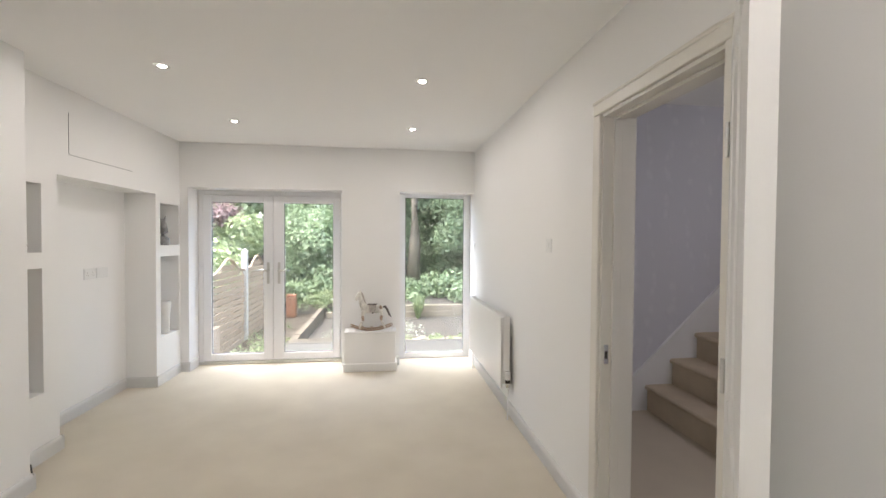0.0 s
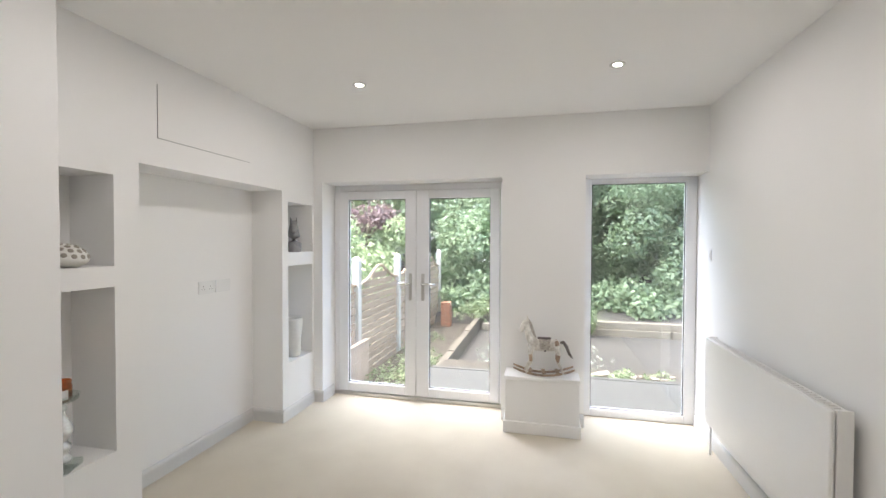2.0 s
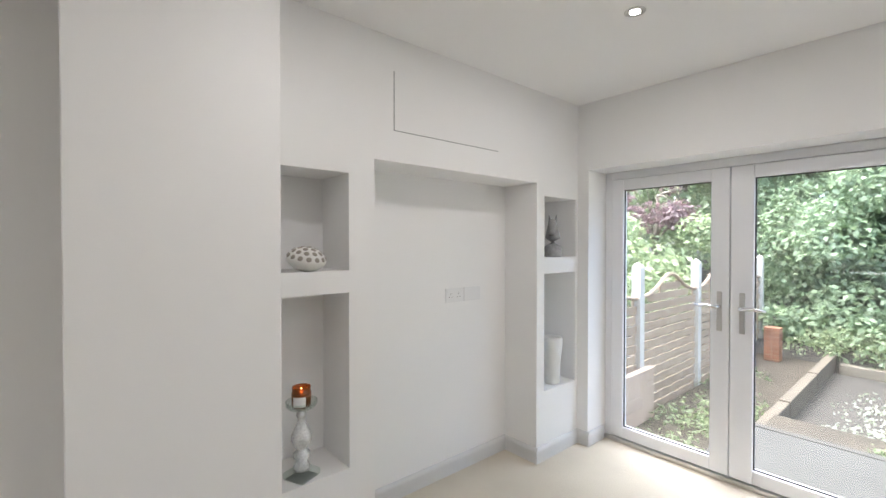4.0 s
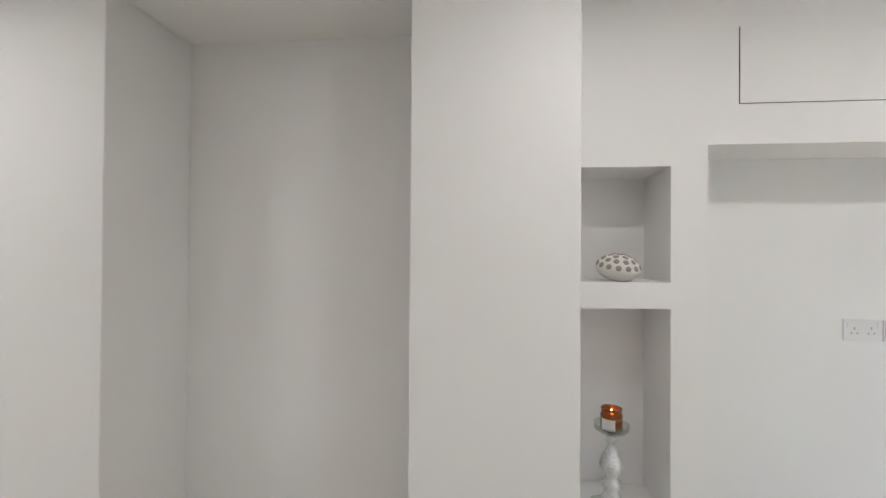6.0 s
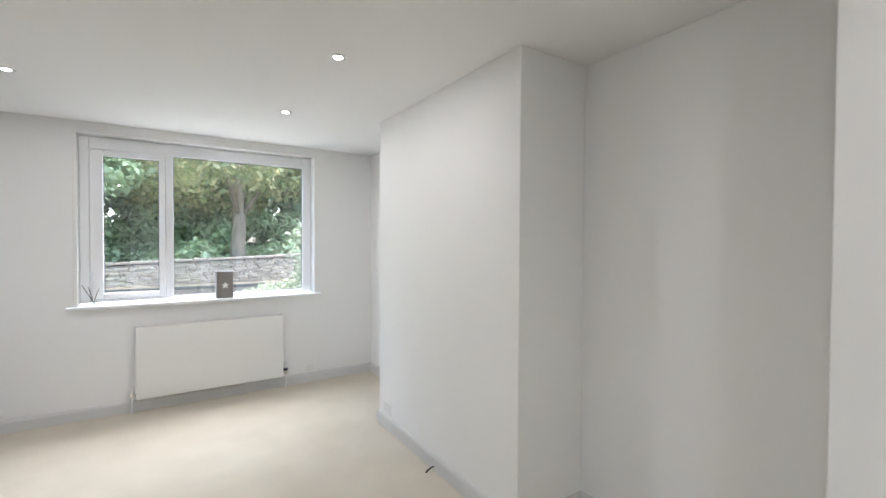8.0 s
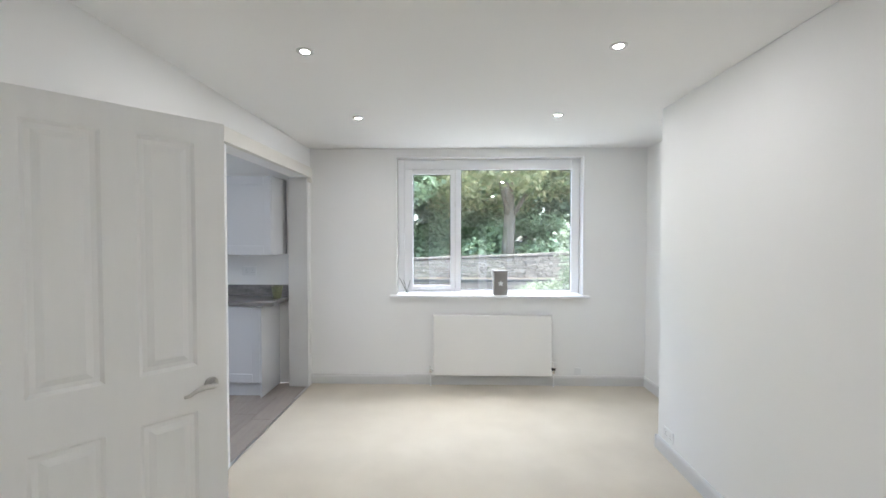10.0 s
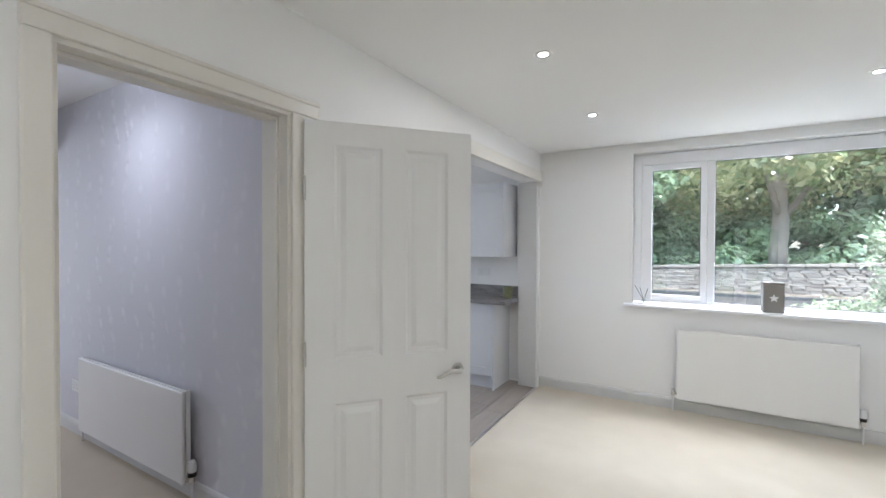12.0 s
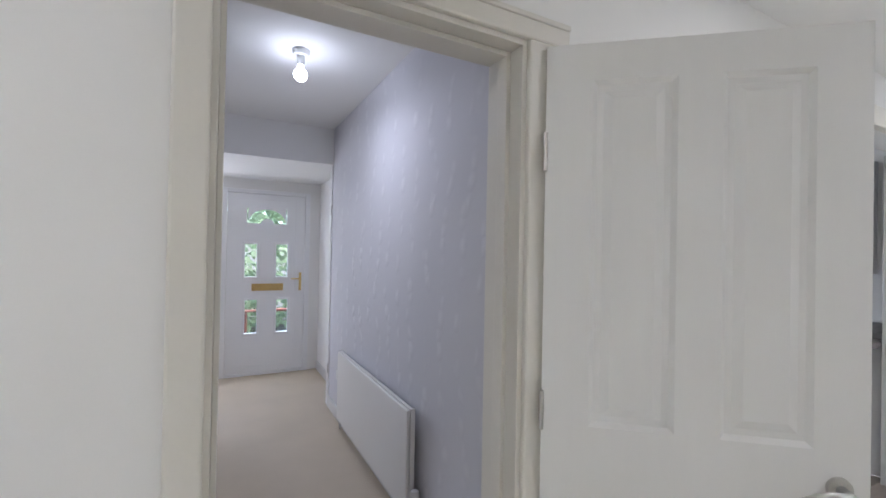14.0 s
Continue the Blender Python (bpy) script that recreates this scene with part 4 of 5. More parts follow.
for x, dx in ((-0.085, -0.04), (0.092, 0.045)):
    for s in (-1, 1):
        bm = bmesh.new()
        tube(bm, [(x, s * 0.028, 0.2), (x + dx * 0.35, s * 0.034, 0.14), (x + dx * 0.2, s * 0.04, 0.095), (x + dx, s * 0.045, 0.04), (x + dx * 1.15, s * 0.046, 0.022)], [0.024, 0.015, 0.010, 0.008, 0.011], 10)
        lg = part("leg", bm, DRIFT, rh, smooth=True)
        bm = bmesh.new()
        tube(bm, [(x + dx * 0.34, s * 0.0345, 0.142), (x + dx * 0.24, s * 0.0385, 0.11), (x + dx * 0.22, s * 0.04, 0.098)], [0.0152, 0.0128, 0.0112], 10)
        part("worn_patch", bm, UMBER, lg, smooth=True)
bm = bmesh.new()
tube(bm, [(0.118, 0, 0.215), (0.145, 0, 0.222), (0.17, 0, 0.19), (0.19, 0, 0.145), (0.215, 0, 0.118)], [0.008, 0.011, 0.012, 0.010, 0.003], 12)
part("tail", bm, MANE, rh, smooth=True)
sad = bmesh.new()
for sgn in (-1, 1):
    ys = [0.0, 0.020, 0.036, 0.042]
    zs = [0.236, 0.232, 0.212, 0.176]
    for k in range(3):
        v = [sad.verts.new((x, sgn * yy, zz)) for x, yy, zz in ((-0.035, ys[k], zs[k]), (0.05, ys[k], zs[k] - 0.002), (0.05 - 0.008 * k, ys[k + 1], zs[k + 1] - 0.002), (-0.035 + 0.006 * k, ys[k + 1], zs[k + 1]))]
        sad.faces.new(v)
sadd = part("saddle", sad, HAIR, rh)
bm = bmesh.new()
tube(bm, [(-0.045, 0, 0.246), (-0.02, 0, 0.239), (0.02, 0, 0.237), (0.055, 0, 0.245)], [0.006, 0.012, 0.013, 0.006], 10)
part("saddle_seat", bm, MANE, rh, smooth=True)
for s in (-1, 1):
    part("worn_patch", blob(bmesh.new(), (0.094, s * 0.024, 0.205), (0.02, 0.013, 0.03)), UMBER, rh, smooth=True)
so = sadd.modifiers.new("thick", "SOLIDIFY")
so.thickness = 0.005
part("girth", lathe(bmesh.new(), [(0.0385, -0.008), (0.040, 0.0), (0.0385, 0.008)], 20, caps=False), MANE, rh).matrix_local = pose(0.01, 0, 0.194, 0, 90, 0)

# grey tin with a white star, and a reed diffuser, on the window board
TIN = material("grey_painted_tin", (0.24, 0.225, 0.21), 0.5, var=0.08, scale=12, bump=0.05)
tin = thing("storage_tin", "grey square tin with a white star on the window board", "tin", at=(-1.945, FRONT - 0.045, 0.921), rz=4)
part("body", cube(-0.07, 0.07, -0.05, 0.05, 0, 0.225, 0.004), TIN, tin)
part("lid", cube(-0.073, 0.073, -0.053, 0.053, 0.226, 0.247, 0.004), TIN, tin)
bm = bmesh.new()
front = [(math.sin(math.pi * k / 5) * (0.034 if k % 2 == 0 else 0.015), math.cos(math.pi * k / 5) * (0.034 if k % 2 == 0 else 0.015)) for k in range(10)]
a = [bm.verts.new((x, 0.0535, 0.118 + z)) for x, z in front]
b = [bm.verts.new((x, 0.049, 0.118 + z)) for x, z in front]
bm.faces.new(a)
for i in range(10):
    bm.faces.new((a[i], b[i], b[(i + 1) % 10], a[(i + 1) % 10]))
part("star", bm, PLASTIC, tin, "raised white star")
rd = thing("reed_diffuser", "small glass reed diffuser with dark reeds on the window board", "diffuser", at=(-0.985, FRONT - 0.04, 0.921))
part("bottle", lathe(bmesh.new(), [(0.02, 0), (0.022, 0.004), (0.022, 0.035), (0.01, 0.045), (0.009, 0.055)], 16), CLEAR, rd, smooth=True)
for dx, dy, h in ((0.075, 0.005, 0.17), (0.03, 0.012, 0.15), (-0.035, -0.01, 0.14)):
    part("reed", rod(bmesh.new(), (-dx * 0.1, 0, 0.01), (dx, dy, h), 0.0022, None, 6), DARK, rd)

# ---------------- outside ----------------
TARMAC = material("tarmac", (0.07, 0.065, 0.06), 0.9, var=0.14, scale=1.3, fine=9, bump=0.0, dist=0.002, spec=0.12)
PAVING = material("grey_paving", (0.09, 0.088, 0.084), 0.85, var=0.1, scale=2.2, fine=9, bump=0.0, dist=0.003, spec=0.15)
SOIL = material("garden_soil", (0.07, 0.058, 0.045), 0.95, var=0.5, scale=5, fine=60, bump=0.8, dist=0.03)
SLEEPER = material("weathered_timber", (0.12, 0.10, 0.078), 0.85, var=0.3, scale=3, fine=40, bump=0.4, dist=0.006, stretch=(6, 1, 6))
SLEEPER_X = material("weathered_timber_crosswise", (0.20, 0.175, 0.14), 0.85, var=0.3, scale=3, fine=40, bump=0.4, dist=0.006, stretch=(1, 6, 6))
YARD, ROAD = -0.62, -0.16
bm = bmesh.new()
prof = [(-300, ROAD), (0.30, ROAD), (0.31, YARD), (6.35, YARD), (6.6, -0.35), (12, 0.5), (30, 2.0), (300, 2.0)]
rows_v = [[bm.verts.new((x, y, z)) for y, z in prof] for x in (-300, 300)]
for i in range(len(prof) - 1):
    bm.faces.new((rows_v[0][i], rows_v[1][i], rows_v[1][i + 1], rows_v[0][i + 1]))
setting("ground", bm, TARMAC, "dark tarmac yard and road round the house", "ground")
setting("pavement", cube(-2.6, 3.0, 0.30, 1.70, YARD - 0.1, ROAD + 0.012, 0.004), PAVING, "grey concrete terrace outside the patio doors", "pavement")
# pale slab out of view, added so daylight bounces through the front window
setting("drive", cube(-8, 9, -14.5, -7.1, ROAD - 0.2, ROAD + 0.02, 0.004), material("bounce_slab", (0.20, 0.195, 0.18), 0.9, var=0.12, scale=1.5, fine=40, bump=0.1), "unseen pale slab added in front of the house to bounce daylight indoors", "drive")
setting("door_step", cube(-3.1, -1.4, 0.30, 0.52, YARD, -0.04, 0.01), material("stone_sill", (0.42, 0.38, 0.31), 0.8, var=0.15, bump=0.2), "buff stone step under the patio doors", "step")
setting("path_edge", cube(-2.5, 3.0, 1.70, 1.78, YARD, ROAD + 0.02, 0.01), PAVING, "concrete edging of the terrace", "kerb")

# fence of woven panels between white concrete posts
CONC = material("white_concrete_post", (0.52, 0.51, 0.49), 0.85, var=0.15, scale=6, bump=0.3)
SLAT = material("pale_fence_slat", (0.36, 0.275, 0.205), 0.8, var=0.25, scale=4, fine=50, bump=0.3, stretch=(1, 1, 8), per_object=0.25)
fence = thing("garden_fence", "woven timber fence panels with wavy tops between white posts", "fence")
FX = -3.66
posts = [0.42, 2.04, 3.75, 5.30, 6.85]
for y in posts:
    bm = bmesh.new()
    box(bm, FX - 0.05, FX + 0.05, y - 0.05, y + 0.05, -0.75, 1.16)
    v = bmesh.ops.create_cone(bm, cap_ends=True, segments=4, radius1=0.071, radius2=0.02, depth=0.05, matrix=pose(FX, y, 1.185, 0, 0, 45))
    part("post", bm, CONC, fence)
def crest(u):
    return 0.80 + 0.24 * math.exp(-((u - 0.5) / 0.25) ** 2)
for a, b in zip(posts, posts[1:]):
    y0, y1 = a + 0.05, b - 0.05
    n = 15
    for k in range(n):
        z0 = -0.55 + k * 0.108
        mid = (y0 + y1) / 2
        half = (y1 - y0) / 2
        if z0 + 0.09 > 0.80:
            reach = [u for u in (i / 60 for i in range(61)) if crest(u) > z0 + 0.08]
            if not reach:
                continue
            lo, hi = y0 + (y1 - y0) * reach[0], y0 + (y1 - y0) * reach[-1]
        else:
            lo, hi = y0, y1
        bm = bmesh.new()
        seg = 8
        prev = None
        for i in range(seg + 1):
            y = lo + (hi - lo) * i / seg
            x = FX + 0.007 * (1 if (i + k) % 2 else -1)
            ring = [bm.verts.new(p) for p in ((x - 0.005, y, z0), (x + 0.005, y, z0), (x + 0.005, y, z0 + 0.09), (x - 0.005, y, z0 + 0.09))]
            if prev:
                for q in range(4):
                    bm.faces.new((prev[q], prev[(q + 1) % 4], ring[(q + 1) % 4], ring[q]))
            prev = ring
        part("slat", bm, SLAT, fence)
    bm = bmesh.new()
    tube(bm, [(FX + 0.005, y0 + (y1 - y0) * i / 24, crest(i / 24) + 0.01) for i in range(25)], 0.024, 6)
    part("capping", bm, SLAT, fence)
    for i in (0.02, 0.35, 0.65, 0.98):
        y = y0 + (y1 - y0) * i
        part("batten", cube(FX - 0.03, FX - 0.013, y - 0.02, y + 0.02, -0.55, crest(i)), SLAT, fence)

# low pink rendered wall, planting bed with sleepers, brick pier
RENDER = material("pink_buff_render", (0.50, 0.38, 0.30), 0.85, var=0.12, scale=4, bump=0.3)
lw = thing("low_wall", "low pink rendered garden wall with a stepped coping", "garden wall")
part("wall", cube(-3.60, -3.545, 0.31, 2.2, -0.75, 0.02, 0.006), RENDER, lw)
part("coping", cube(-3.61, -3.535, 0.31, 2.21, 0.02, 0.045, 0.008), RENDER, lw)
bed = tagged(part("planting_bed", cube(-3.62, -2.66, 0.31, 8.0, -0.8, -0.52), SOIL), "soil planting bed behind timber sleepers", "flower bed", kind="structure")
sl = thing("bed_edging", "weathered timber sleepers edging the planting bed", "edging")
for k, (a, b) in enumerate(((1.80, 3.4), (3.42, 5.0), (5.02, 6.55))):
    part("sleeper", cube(-2.67, -2.56, a, b, -0.66, -0.38 + 0.008 * k, 0.012), SLEEPER, sl)
back = thing("retaining_edge", "pale weathered sleepers stacked along the back bank", "edging")
for row in range(2):
    for k in range(5):
        x = -2.5 + 2.0 * k + 0.5 * row
        part("sleeper", cube(x, x + 1.985, 6.30 + 0.02 * row, 6.48, YARD + 0.155 * row - 0.01, YARD + 0.15 + 0.155 * row, 0.012), SLEEPER_X, back)
BRICK = material("orange_brick", (0.30, 0.14, 0.085), 0.85, var=0.3, scale=10, fine=80, bump=0.3, per_object=0.3)
MORTAR = material("mortar", (0.36, 0.33, 0.29), 0.95, var=0.15)
bp = thing("brick_pier", "small orange brick garden pier by the fence", "brick pier")
part("mortar_core", cube(-3.385, -3.195, 5.985, 6.185, -0.8, 0.02), MORTAR, bp)
brick = None
for c in range(11):
    for s in range(2):
        m = pose(-3.344 + 0.108 * s, 5.984, -0.755 + c * 0.075)
        if brick is None:
            ob = part("brick", cube(-0.05, 0.05, -0.008, 0.21, -0.0325, 0.0325, 0.003), BRICK, bp)
            brick = ob.data
        else:
            ob = new("brick", brick)
            ob.parent = bp
        ob.matrix_local = m

# foliage
def leaf_material(name, dark, light):
    m = bpy.data.materials.new(name)
    m.use_nodes = True
    n, l = m.node_tree.nodes, m.node_tree.links
    n.remove(n["Principled BSDF"])
    geo, ramp = n.new("ShaderNodeNewGeometry"), n.new("ShaderNodeValToRGB")
    ramp.color_ramp.elements[0].color, ramp.color_ramp.elements[1].color = (*dark, 1), (*light, 1)
    l.new(geo.outputs["Random Per Island"], ramp.inputs["Fac"])
    dif, tra, glo = n.new("ShaderNodeBsdfDiffuse"), n.new("ShaderNodeBsdfTranslucent"), n.new("ShaderNodeBsdfGlossy")
    glo.inputs["Roughness"].default_value = 0.45
    mix, mix2 = n.new("ShaderNodeMixShader"), n.new("ShaderNodeMixShader")
    mix.inputs[0].default_value, mix2.inputs[0].default_value = 0.48, 0.04
    for t in (dif, tra):
        l.new(ramp.outputs["Color"], t.inputs["Color"])
    l.new(dif.outputs[0], mix.inputs[1])
    l.new(tra.outputs[0], mix.inputs[2])
    l.new(mix.outputs[0], mix2.inputs[1])
    l.new(glo.outputs[0], mix2.inputs[2])
    l.new(mix2.outputs[0], n["Material Output"].inputs["Surface"])
    return m


rng = np.random.default_rng(7)


def leaves(name, centres, radii, count, size, mat, parent=None):
    """Small folded leaves scattered through clumps: one joined mesh."""
    centres, radii = np.array(centres, float), np.array(radii, float)
    vol = radii.prod(axis=1) ** (2 / 3)
    pick = rng.choice(len(centres), count, p=vol / vol.sum())
    d = rng.normal(size=(count, 3))
    d /= np.linalg.norm(d, axis=1)[:, None]
    r = rng.uniform(0.35, 1.0, count) ** 0.5 * rng.uniform(0.75, 1.12, count)
    pos = centres[pick] + d * radii[pick] * r[:, None]
    nrm = d * 0.6 + rng.normal(size=(count, 3)) * 0.55 + np.array([0, 0, 0.5])
    nrm /= np.linalg.norm(nrm, axis=1)[:, None]
    u = np.cross(nrm, rng.normal(size=(count, 3)))
    u /= np.linalg.norm(u, axis=1)[:, None] + 1e-9
    w = np.cross(nrm, u)
    s = size * rng.uniform(0.6, 1.4, count)[:, None]
    droop = nrm * s * 0.22
    quad = np.stack([pos - u * s, pos + w * s * 0.55 + droop, pos + u * s - droop, pos - w * s * 0.55 + droop], axis=1).reshape(-1, 3)
    me = bpy.data.meshes.new(name)
    idx = np.arange(count * 4)
    me.vertices.add(count * 4)
    me.vertices.foreach_set("co", quad.ravel().astype(np.float32))
    me.loops.add(count * 4)
    me.loops.foreach_set("vertex_index", idx.astype(np.int32))
    me.polygons.add(count)
    me.polygons.foreach_set("loop_start", (np.arange(count) * 4).astype(np.int32))
    me.polygons.foreach_set("loop_total", np.full(count, 4, np.int32))
    me.update(calc_edges=True)
    me.materials.append(mat)
    ob = new(name, me)
    if parent:
        ob.parent = parent
    return ob


LEAF = leaf_material("maple_leaves", (0.21, 0.295, 0.18), (0.36, 0.455, 0.285))
LEAF_ROAD = leaf_material("roadside_leaves", (0.25, 0.35, 0.21), (0.42, 0.52, 0.33))
LEAF_PALE = leaf_material("pale_leaves", (0.18, 0.25, 0.13), (0.42, 0.49, 0.29))
LEAF_AUTUMN = leaf_material("turning_leaves", (0.16, 0.23, 0.10), (0.42, 0.39, 0.21))
LEAF_PLUM = leaf_material("plum_leaves", (0.14, 0.09, 0.10), (0.30, 0.20, 0.21))
FLOWERS = leaf_material("blossom_and_leaves", (0.09, 0.14, 0.06), (0.55, 0.58, 0.46))
PETAL = leaf_material("white_petals", (0.35, 0.40, 0.28), (0.75, 0.76, 0.70))
BARK = material("grey_brown_bark", (0.19, 0.16, 0.125), 0.9, var=0.35, scale=5, fine=40, bump=0.8, dist=0.02, stretch=(3, 3, 0.6))


def tree(label, at, height, trunk_r, crown_r, crown_z, mat, count, size, clumps=16, seed=0, lean=(0, 0), group="woodland trees"):
    r = random.Random(seed)
    t = thing("tree", label, "tree", at=at, group=group)
    top = Vector((lean[0], lean[1], height * 0.62))
    bm = bmesh.new()
    trunk = [Vector((top.x * k + r.uniform(-0.05, 0.05), top.y * k + r.uniform(-0.05, 0.05), -0.2 + (top.z + 0.2) * k)) for k in (0, 0.2, 0.4, 0.6, 0.8, 1)]
    tube(bm, trunk, [trunk_r * f for f in (1.35, 1.05, 0.95, 0.85, 0.7, 0.45)], 10)
    for k in range(7):
        base = trunk[r.choice((2, 3, 4, 5))]
        a = r.uniform(0, math.tau)
        end = Vector((math.cos(a) * crown_r * 0.75, math.sin(a) * crown_r * 0.75, crown_z + r.uniform(-0.2, 0.6) * crown_r)) + Vector((*lean, 0))
        midp = (base + end) / 2 + Vector((0, 0, r.uniform(0.0, 0.4)))
        tube(bm, [base, base.lerp(midp, 0.5), midp, end], [trunk_r * 0.42, trunk_r * 0.33, trunk_r * 0.24, trunk_r * 0.08], 7)
    part("trunk", bm, BARK, t, smooth=True)
    cs, rs = [], []
    for k in range(clumps):
        a, el, rad = r.uniform(0, math.tau), r.uniform(-0.75, 1.0), r.uniform(0.35, 0.95)
        cs.append((lean[0] + math.cos(a) * crown_r * rad, lean[1] + math.sin(a) * crown_r * rad, crown_z + el * crown_r * 0.85))
        q = crown_r * r.uniform(0.28, 0.46)
        rs.append((q, q, q * 0.7))
    leaves("crown", cs, rs, count, size, mat, t)
    return t


def shrubs(name, label, boxes, count, size, mat, seed, category="bushes", big=1.0):
    r = random.Random(seed)
    cs, rs = [], []
    for x0, x1, y0, y1, z0, z1, n in boxes:
        for k in range(n):
            q = r.uniform(0.35, 0.75) * big
            cs.append((r.uniform(x0, x1), r.uniform(y0, y1), r.uniform(z0, z1)))
            rs.append((q, q, q * 0.8))
    ob = leaves(name, cs, rs, count, size, mat)
    return tagged(ob, label, category, kind="stuff")


# woods behind the yard
tree("tall maple in full green leaf on the bank", (-0.16, 7.95, -0.1), 13.0, 0.165, 3.0, 7.0, LEAF, 3600, 0.10, 22, 1)
tree("tall maple in full green leaf on the bank", (-2.6, 11.8, 0.2), 9.0, 0.16, 3.2, 3.4, LEAF, 9000, 0.10, 26, 2)
tree("slender maple with dense green leaves", (1.6, 11.4, 0.1), 8.0, 0.12, 2.8, 3.2, LEAF, 8000, 0.10, 24, 3)
tree("tall pale-leaved tree over the fence", (-6.2, 10.0, 0.2), 8.0, 0.14, 2.6, 3.4, LEAF_PALE, 12000, 0.09, 22, 4)
tree("small plum tree with dusky purple leaves", (-5.6, 7.0, 0.0), 4.0, 0.07, 1.0, 2.2, LEAF_PLUM, 1300, 0.06, 14, 5)
tree("tall dark tree deep in the wood", (-4.5, 16.5, 0.6), 12.0, 0.2, 4.2, 5.0, LEAF, 10000, 0.15, 26, 6)
tree("tall dark tree deep in the wood", (0.5, 17.0, 0.7), 12.0, 0.2, 4.4, 5.0, LEAF, 10000, 0.15, 26, 7)
tree("tall dark tree deep in the wood", (5.5, 14.0, 0.6), 12.0, 0.2, 4.2, 5.0, LEAF, 14000, 0.15, 26, 8)
tree("tall dark tree deep in the wood", (-10.0, 15.0, 0.6), 11.0, 0.2, 4.0, 4.6, LEAF, 12000, 0.15, 24, 9)
shrubs("undergrowth", "dense green undergrowth on the bank", [(-3.6, 4.5, 6.9, 8.0, -0.35, 0.05, 54), (-3.6, -0.95, 7.3, 8.8, 0.2, 3.0, 44), (0.75, 3.8, 7.3, 8.8, 0.2, 3.0, 30), (-1.3, 1.3, 9.0, 9.7, 0.2, 3.4, 30), (-5, 5, 8.8, 11, 0.2, 3.6, 76), (-10, 9, 12, 18, 0.8, 5.0, 110)], 165000, 0.056, LEAF, 11)
shrubs("hedge_foliage", "pale leafy shrubs behind the fence", [(-7.5, -4.3, 3.5, 9.5, 0.2, 1.7, 34)], 12000, 0.06, LEAF_PALE, 12)
shrubs("bed_plants", "low leafy plants in the planting bed", [(-3.4, -2.75, 0.9, 3.0, -0.55, -0.42, 16), (-3.5, -2.75, 2.2, 5.8, -0.57, -0.50, 14), (-3.05, -1.9, 6.35, 7.1, -0.35, -0.05, 26)], 4200, 0.026, LEAF_PALE, 13, "plants", big=0.4)
shrubs("ivy", "pale leafy plants creeping along the terrace edge", [(-1.9, 0.6, 1.85, 2.3, -0.26, -0.2, 16)], 1500, 0.022, LEAF_PALE, 14, "plants", big=0.25)
setting("border", cube(-2.5, 3.0, 1.78, 2.42, YARD, -0.23, 0.02), SOIL, "narrow soil border behind the terrace kerb", "flower bed")
# strap-leaved tuft by the back edge
tuft = thing("grass_tuft", "strap-leaved green tuft by the back sleepers", "plant", at=(-0.17, 6.12, YARD))
bm = bmesh.new()
r = random.Random(3)
for k in range(70):
    a, lean_out, h = r.uniform(0, math.tau), r.uniform(0.1, 0.5), r.uniform(0.35, 0.75)
    c, s = math.cos(a), math.sin(a)
    pts = [(0.03 * c, 0.03 * s, 0), (lean_out * 0.4 * c, lean_out * 0.4 * s, h * 0.8), (lean_out * c, lean_out * s, h * 0.75)]
    q = [bm.verts.new((x + o * s, y - o * c, z)) for x, y, z in pts[:2] for o in (-0.012, 0.012)]
    bm.faces.new((q[0], q[1], q[3], q[2]))
    tip = bm.verts.new(pts[2])
    bm.faces.new((q[2], q[3], tip))
part("blades", bm, LEAF_PALE, tuft)
# fallen leaves in the yard
litter = leaves("leaf_litter", [(-1.6, 3.0, YARD + 0.01), (0.0, 2.6, YARD + 0.01), (-1.2, 4.5, YARD + 0.01), (-2.2, 2.4, YARD + 0.01)], [(0.9, 1.2, 0.004), (1.0, 0.7, 0.004), (1.2, 1.4, 0.004), (0.3, 0.9, 0.004)], 2300, 0.03, PETAL)
tagged(litter, "pale fallen leaves strewn over the tarmac yard", "leaf litter", kind="stuff")

# front: road, dry stone wall, trees; the unseen bounce slab is set above
STONE = material("drystone", (0.33, 0.285, 0.235), 0.9, var=0.35, scale=9, fine=60, bump=0.6, dist=0.01, per_object=0.5)
dry = thing("drystone_wall", "weathered drystone boundary wall across the road", "stone wall")
part("hearting", cube(-14, 10, -19.75, -19.45, ROAD - 0.5, ROAD + 0.93), material("wall_shadow", (0.07, 0.06, 0.05), 0.95, var=0.3), dry)
r = random.Random(5)
variants = []
for k in range(8):
    bm = cube(-0.5, 0.5, -0.5, 0.5, -0.5, 0.5)
    bmesh.ops.bevel(bm, geom=list(bm.edges), offset=0.09, segments=1, affect="EDGES")
    for v in bm.verts:
        v.co += Vector((r.uniform(-0.05, 0.05), r.uniform(-0.06, 0.06), r.uniform(-0.09, 0.09)))
    me = bpy.data.meshes.new("stone")
    bm.to_mesh(me)
    bm.free()
    me.materials.append(STONE)
    variants.append(me)
rubble = random.Random(12)
for k in range(16):
    s = rubble.uniform(0.05, 0.10)
    st = new("rock", variants[k % 8])
    st.matrix_world = pose(-1.0 + 0.115 * k, 1.95 + rubble.uniform(0, 0.3), -0.23 + s * 0.2, rubble.uniform(-15, 15), rubble.uniform(-15, 15), rubble.uniform(0, 180)) @ Matrix.Diagonal((s * 1.5, s, s * 0.55, 1))
    tagged(st, "pale weathered rock in the soil border", "rock", "border rocks")
far = bmesh.new()
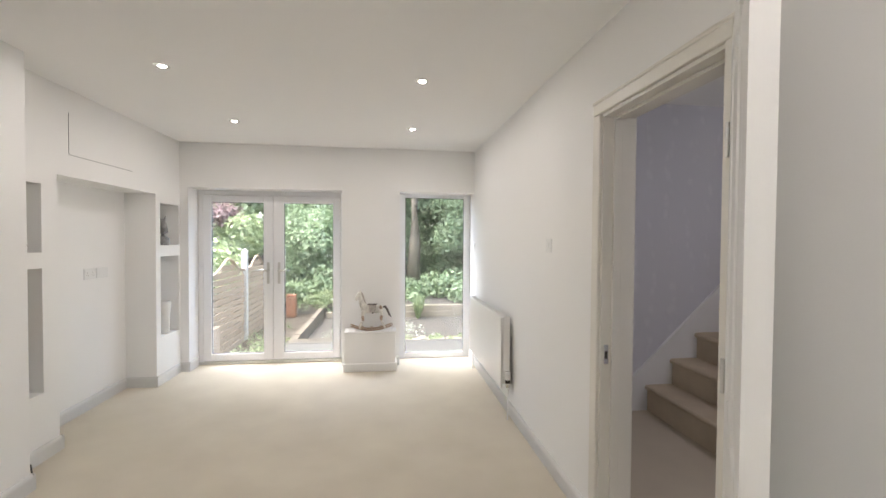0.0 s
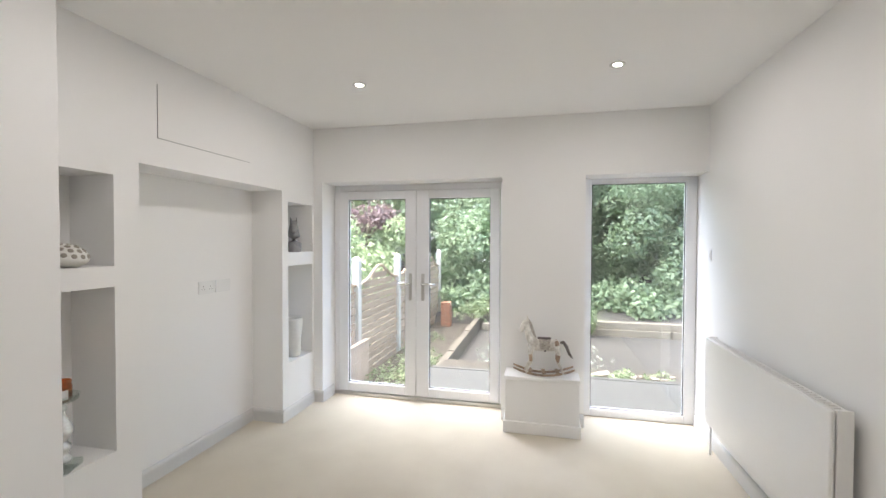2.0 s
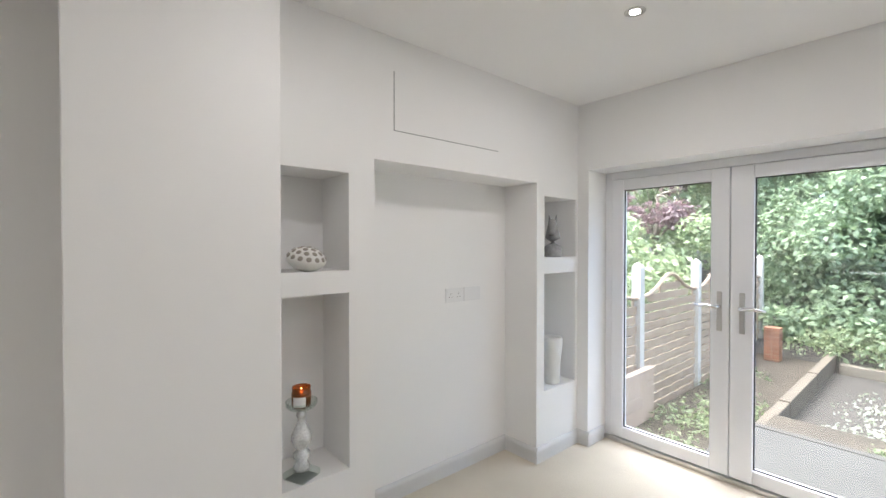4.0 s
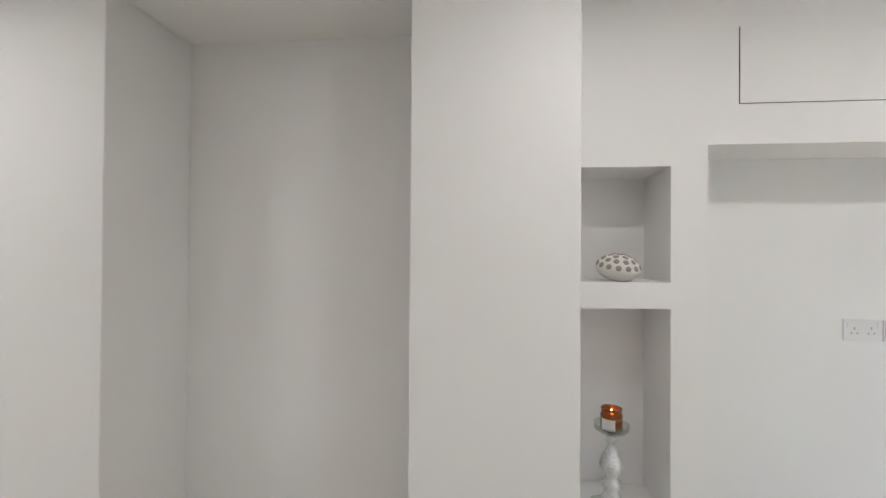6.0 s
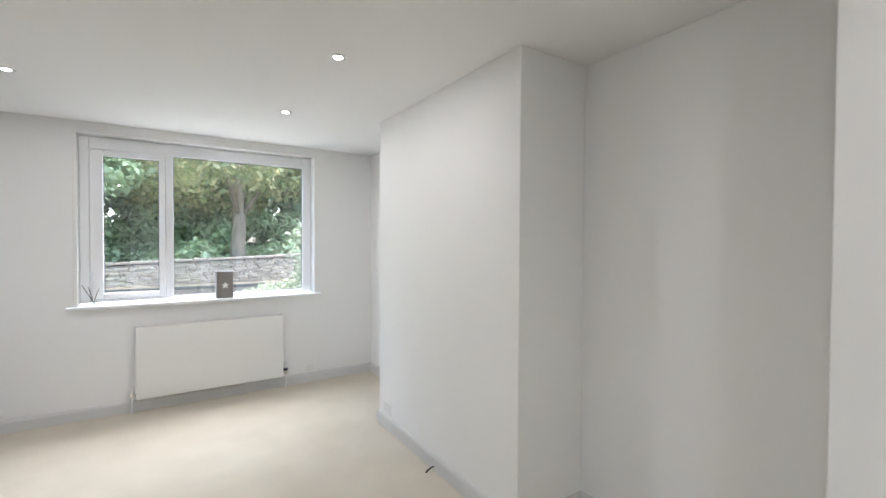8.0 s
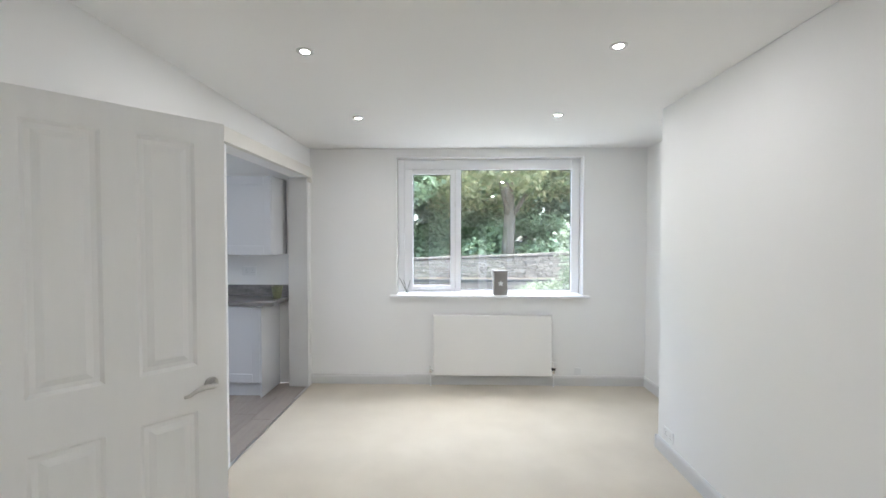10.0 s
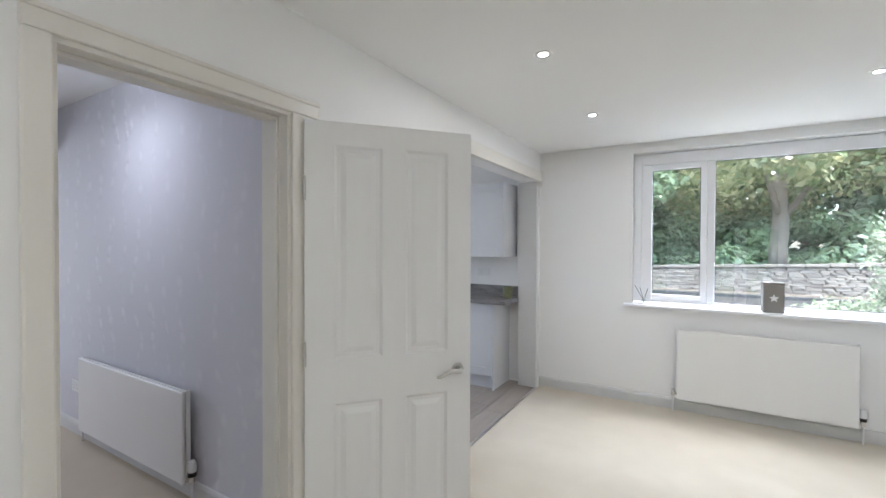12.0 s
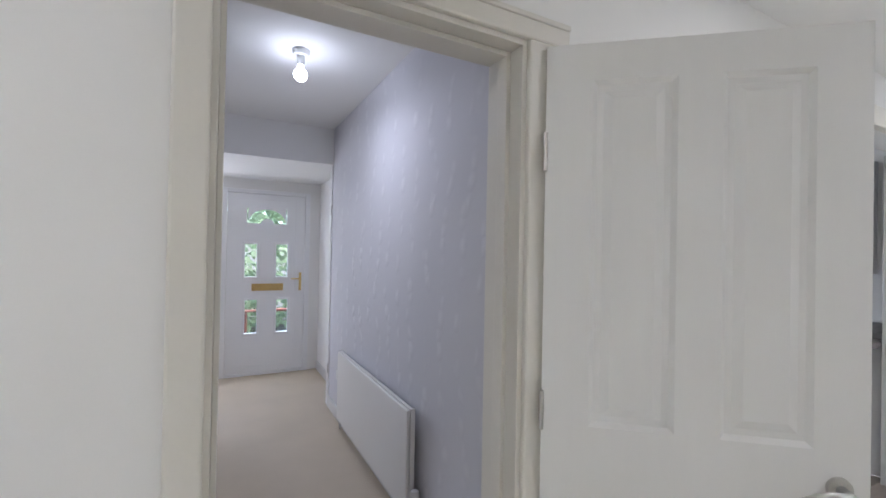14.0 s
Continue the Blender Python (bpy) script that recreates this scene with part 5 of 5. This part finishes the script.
for course in range(13):
    x = -14.0 + r.uniform(0, 0.3)
    while x < 10:
        w, h = r.uniform(0.2, 0.5), 0.07
        z = ROAD + 0.035 + course * 0.07
        if -6.2 < x < 1.2:
            ob = new("stone", r.choice(variants))
            ob.parent = dry
            ob.matrix_local = Matrix.Translation((x + w / 2, -19.46 + r.uniform(-0.02, 0.03), z + r.uniform(-0.006, 0.006))) @ Matrix.Diagonal((w * 0.97, 0.24, h * r.uniform(0.82, 0.98), 1))
        else:
            box(far, x, x + w * 0.97, -19.58, -19.34 + r.uniform(-0.03, 0.03), z - 0.031, z + 0.031)
        x += w
tagged(part("far_stones", far, STONE, dry), kind="stuff")
cope = bmesh.new()
x = -14.0
while x < 10:
    w = r.uniform(0.3, 0.6)
    box(cope, x, x + w * 0.97, -19.80, -19.28, ROAD + 0.94, ROAD + 1.02 + r.uniform(-0.01, 0.03), 0.015)
    x += w
part("coping", cope, STONE, dry)
dry.matrix_world = Matrix.Translation((-4.2, 0, 0)) @ Matrix.Rotation(radians(2), 4, "Y") @ Matrix.Translation((4.2, 0, 0))
setting("road_kerb", cube(-60, 60, -18.6, -18.45, ROAD - 0.2, ROAD + 0.1, 0.02), PAVING, "grey kerb along the far side of the road", "kerb")
setting("verge", cube(-60, 60, -19.45, -18.6, ROAD - 0.2, ROAD + 0.09), material("leafy_verge", (0.20, 0.155, 0.115), 0.95, var=0.5, scale=3, fine=30, bump=0.4), "leaf-strewn verge under the stone wall", "verge")
setting("bank", slab(bmesh.new(), [(-80, -100), (80, -100), (80, -19.7), (-80, -19.7)], ROAD, 0.55), SOIL, "earth bank behind the stone wall", "ground")
tree("forked sycamore with turning yellow leaves", (-3.75, -20.7, 0.4), 8.0, 0.26, 3.8, 5.0, LEAF_AUTUMN, 13000, 0.12, 24, 21, (-0.15, -0.3), "roadside trees")
tree("broad horse chestnut with large green leaves", (1.4, -21.6, 0.5), 7.0, 0.22, 3.2, 4.4, LEAF_ROAD, 13000, 0.13, 24, 22, (0, 0), "roadside trees")
tree("tall green tree behind the roadside", (-7.8, -25.0, 0.5), 10.0, 0.25, 4.5, 5.5, LEAF, 13000, 0.2, 24, 23, (0, 0), "roadside trees")
for k, (x, y) in enumerate(((-12, -30), (-6.5, -32), (-1, -31), (4.5, -31), (9.5, -29), (15, -30), (-18, -30))):
    tree("tall dark tree in the wood across the road", (x, y, 0.5), 14.0, 0.3, 5.5, 7.5, LEAF_ROAD, 3000, 0.26, 24, 30 + k, (0, 0), "roadside trees")
shrubs("roadside_bushes", "bright green bushes behind the stone wall", [(-14, 12, -24.0, -22.0, 0.5, 2.4, 120), (-14, 12, -21.6, -20.4, 0.4, 0.9, 60)], 44000, 0.12, LEAF_ROAD, 41, big=1.3)
shrubs("wood_understorey", "dark leafy understorey across the road", [(-24, 20, -30, -25, 0.6, 6.0, 250)], 76000, 0.17, LEAF_ROAD, 42, big=2.0)
shrubs("flowering_bush", "bush with white flowers outside the front window", [(-3.3, -2.62, -9.6, -9.0, 0.0, 0.72, 22), (-3.5, -3.25, -9.3, -9.1, 0.75, 1.9, 7)], 4200, 0.034, FLOWERS, 43, "bush", big=0.45)
shrubs("side_hedge", "leafy green hedge outside the front door", [(6.5, 9.5, -7.5, 1.5, -0.1, 3.2, 70)], 16000, 0.08, LEAF, 45, "hedge", big=1.3)
rail = thing("hand_rail", "thin red-brown rail outside the front door", "railing")
RAIL = material("rust_red_paint", (0.25, 0.07, 0.05), 0.5, var=0.2)
part("bar", rod(bmesh.new(), (5.7, -4.6, 0.55), (5.7, -2.0, 0.55), 0.02), RAIL, rail)
for y in (-4.5, -3.3, -2.1):
    part("post", rod(bmesh.new(), (5.7, y, ROAD - 0.05), (5.7, y, 0.55), 0.018), RAIL, rail)
# outer walls of the neighbouring storeys that close the house
setting("house_wall", cube(-3.75, 4.6, -7.15, 0.32, 2.75, 5.2), material("house_brick", (0.36, 0.27, 0.21), 0.9, var=0.2, scale=5, bump=0.3), "plain upper storey of the house", "wall")

# ---------------- kitchen floor planks ----------------
OAK = material("grey_oak_laminate", (0.33, 0.29, 0.255), 0.45, var=0.22, scale=2.5, fine=22, bump=0.06, dist=0.001, stretch=(9, 1, 9), per_object=0.3)
plank = None
kitchen_floor = bpy.data.objects["floor_kitchen"]
r = random.Random(9)
for row in range(16):
    y = -4.03 + r.uniform(0, 1.1)
    while y > -6.81:
        y1 = max(y - 1.2, -6.815)
        y0 = min(y, -4.03)
        if y0 - y1 > 0.05:
            ob = part("plank", cube(0.014 + 0.19 * row, 0.012 + 0.19 * (row + 1), y1 + 0.001, y0 - 0.001, -0.012, 0.001, 0.0012), OAK, kitchen_floor)
        y -= 1.2
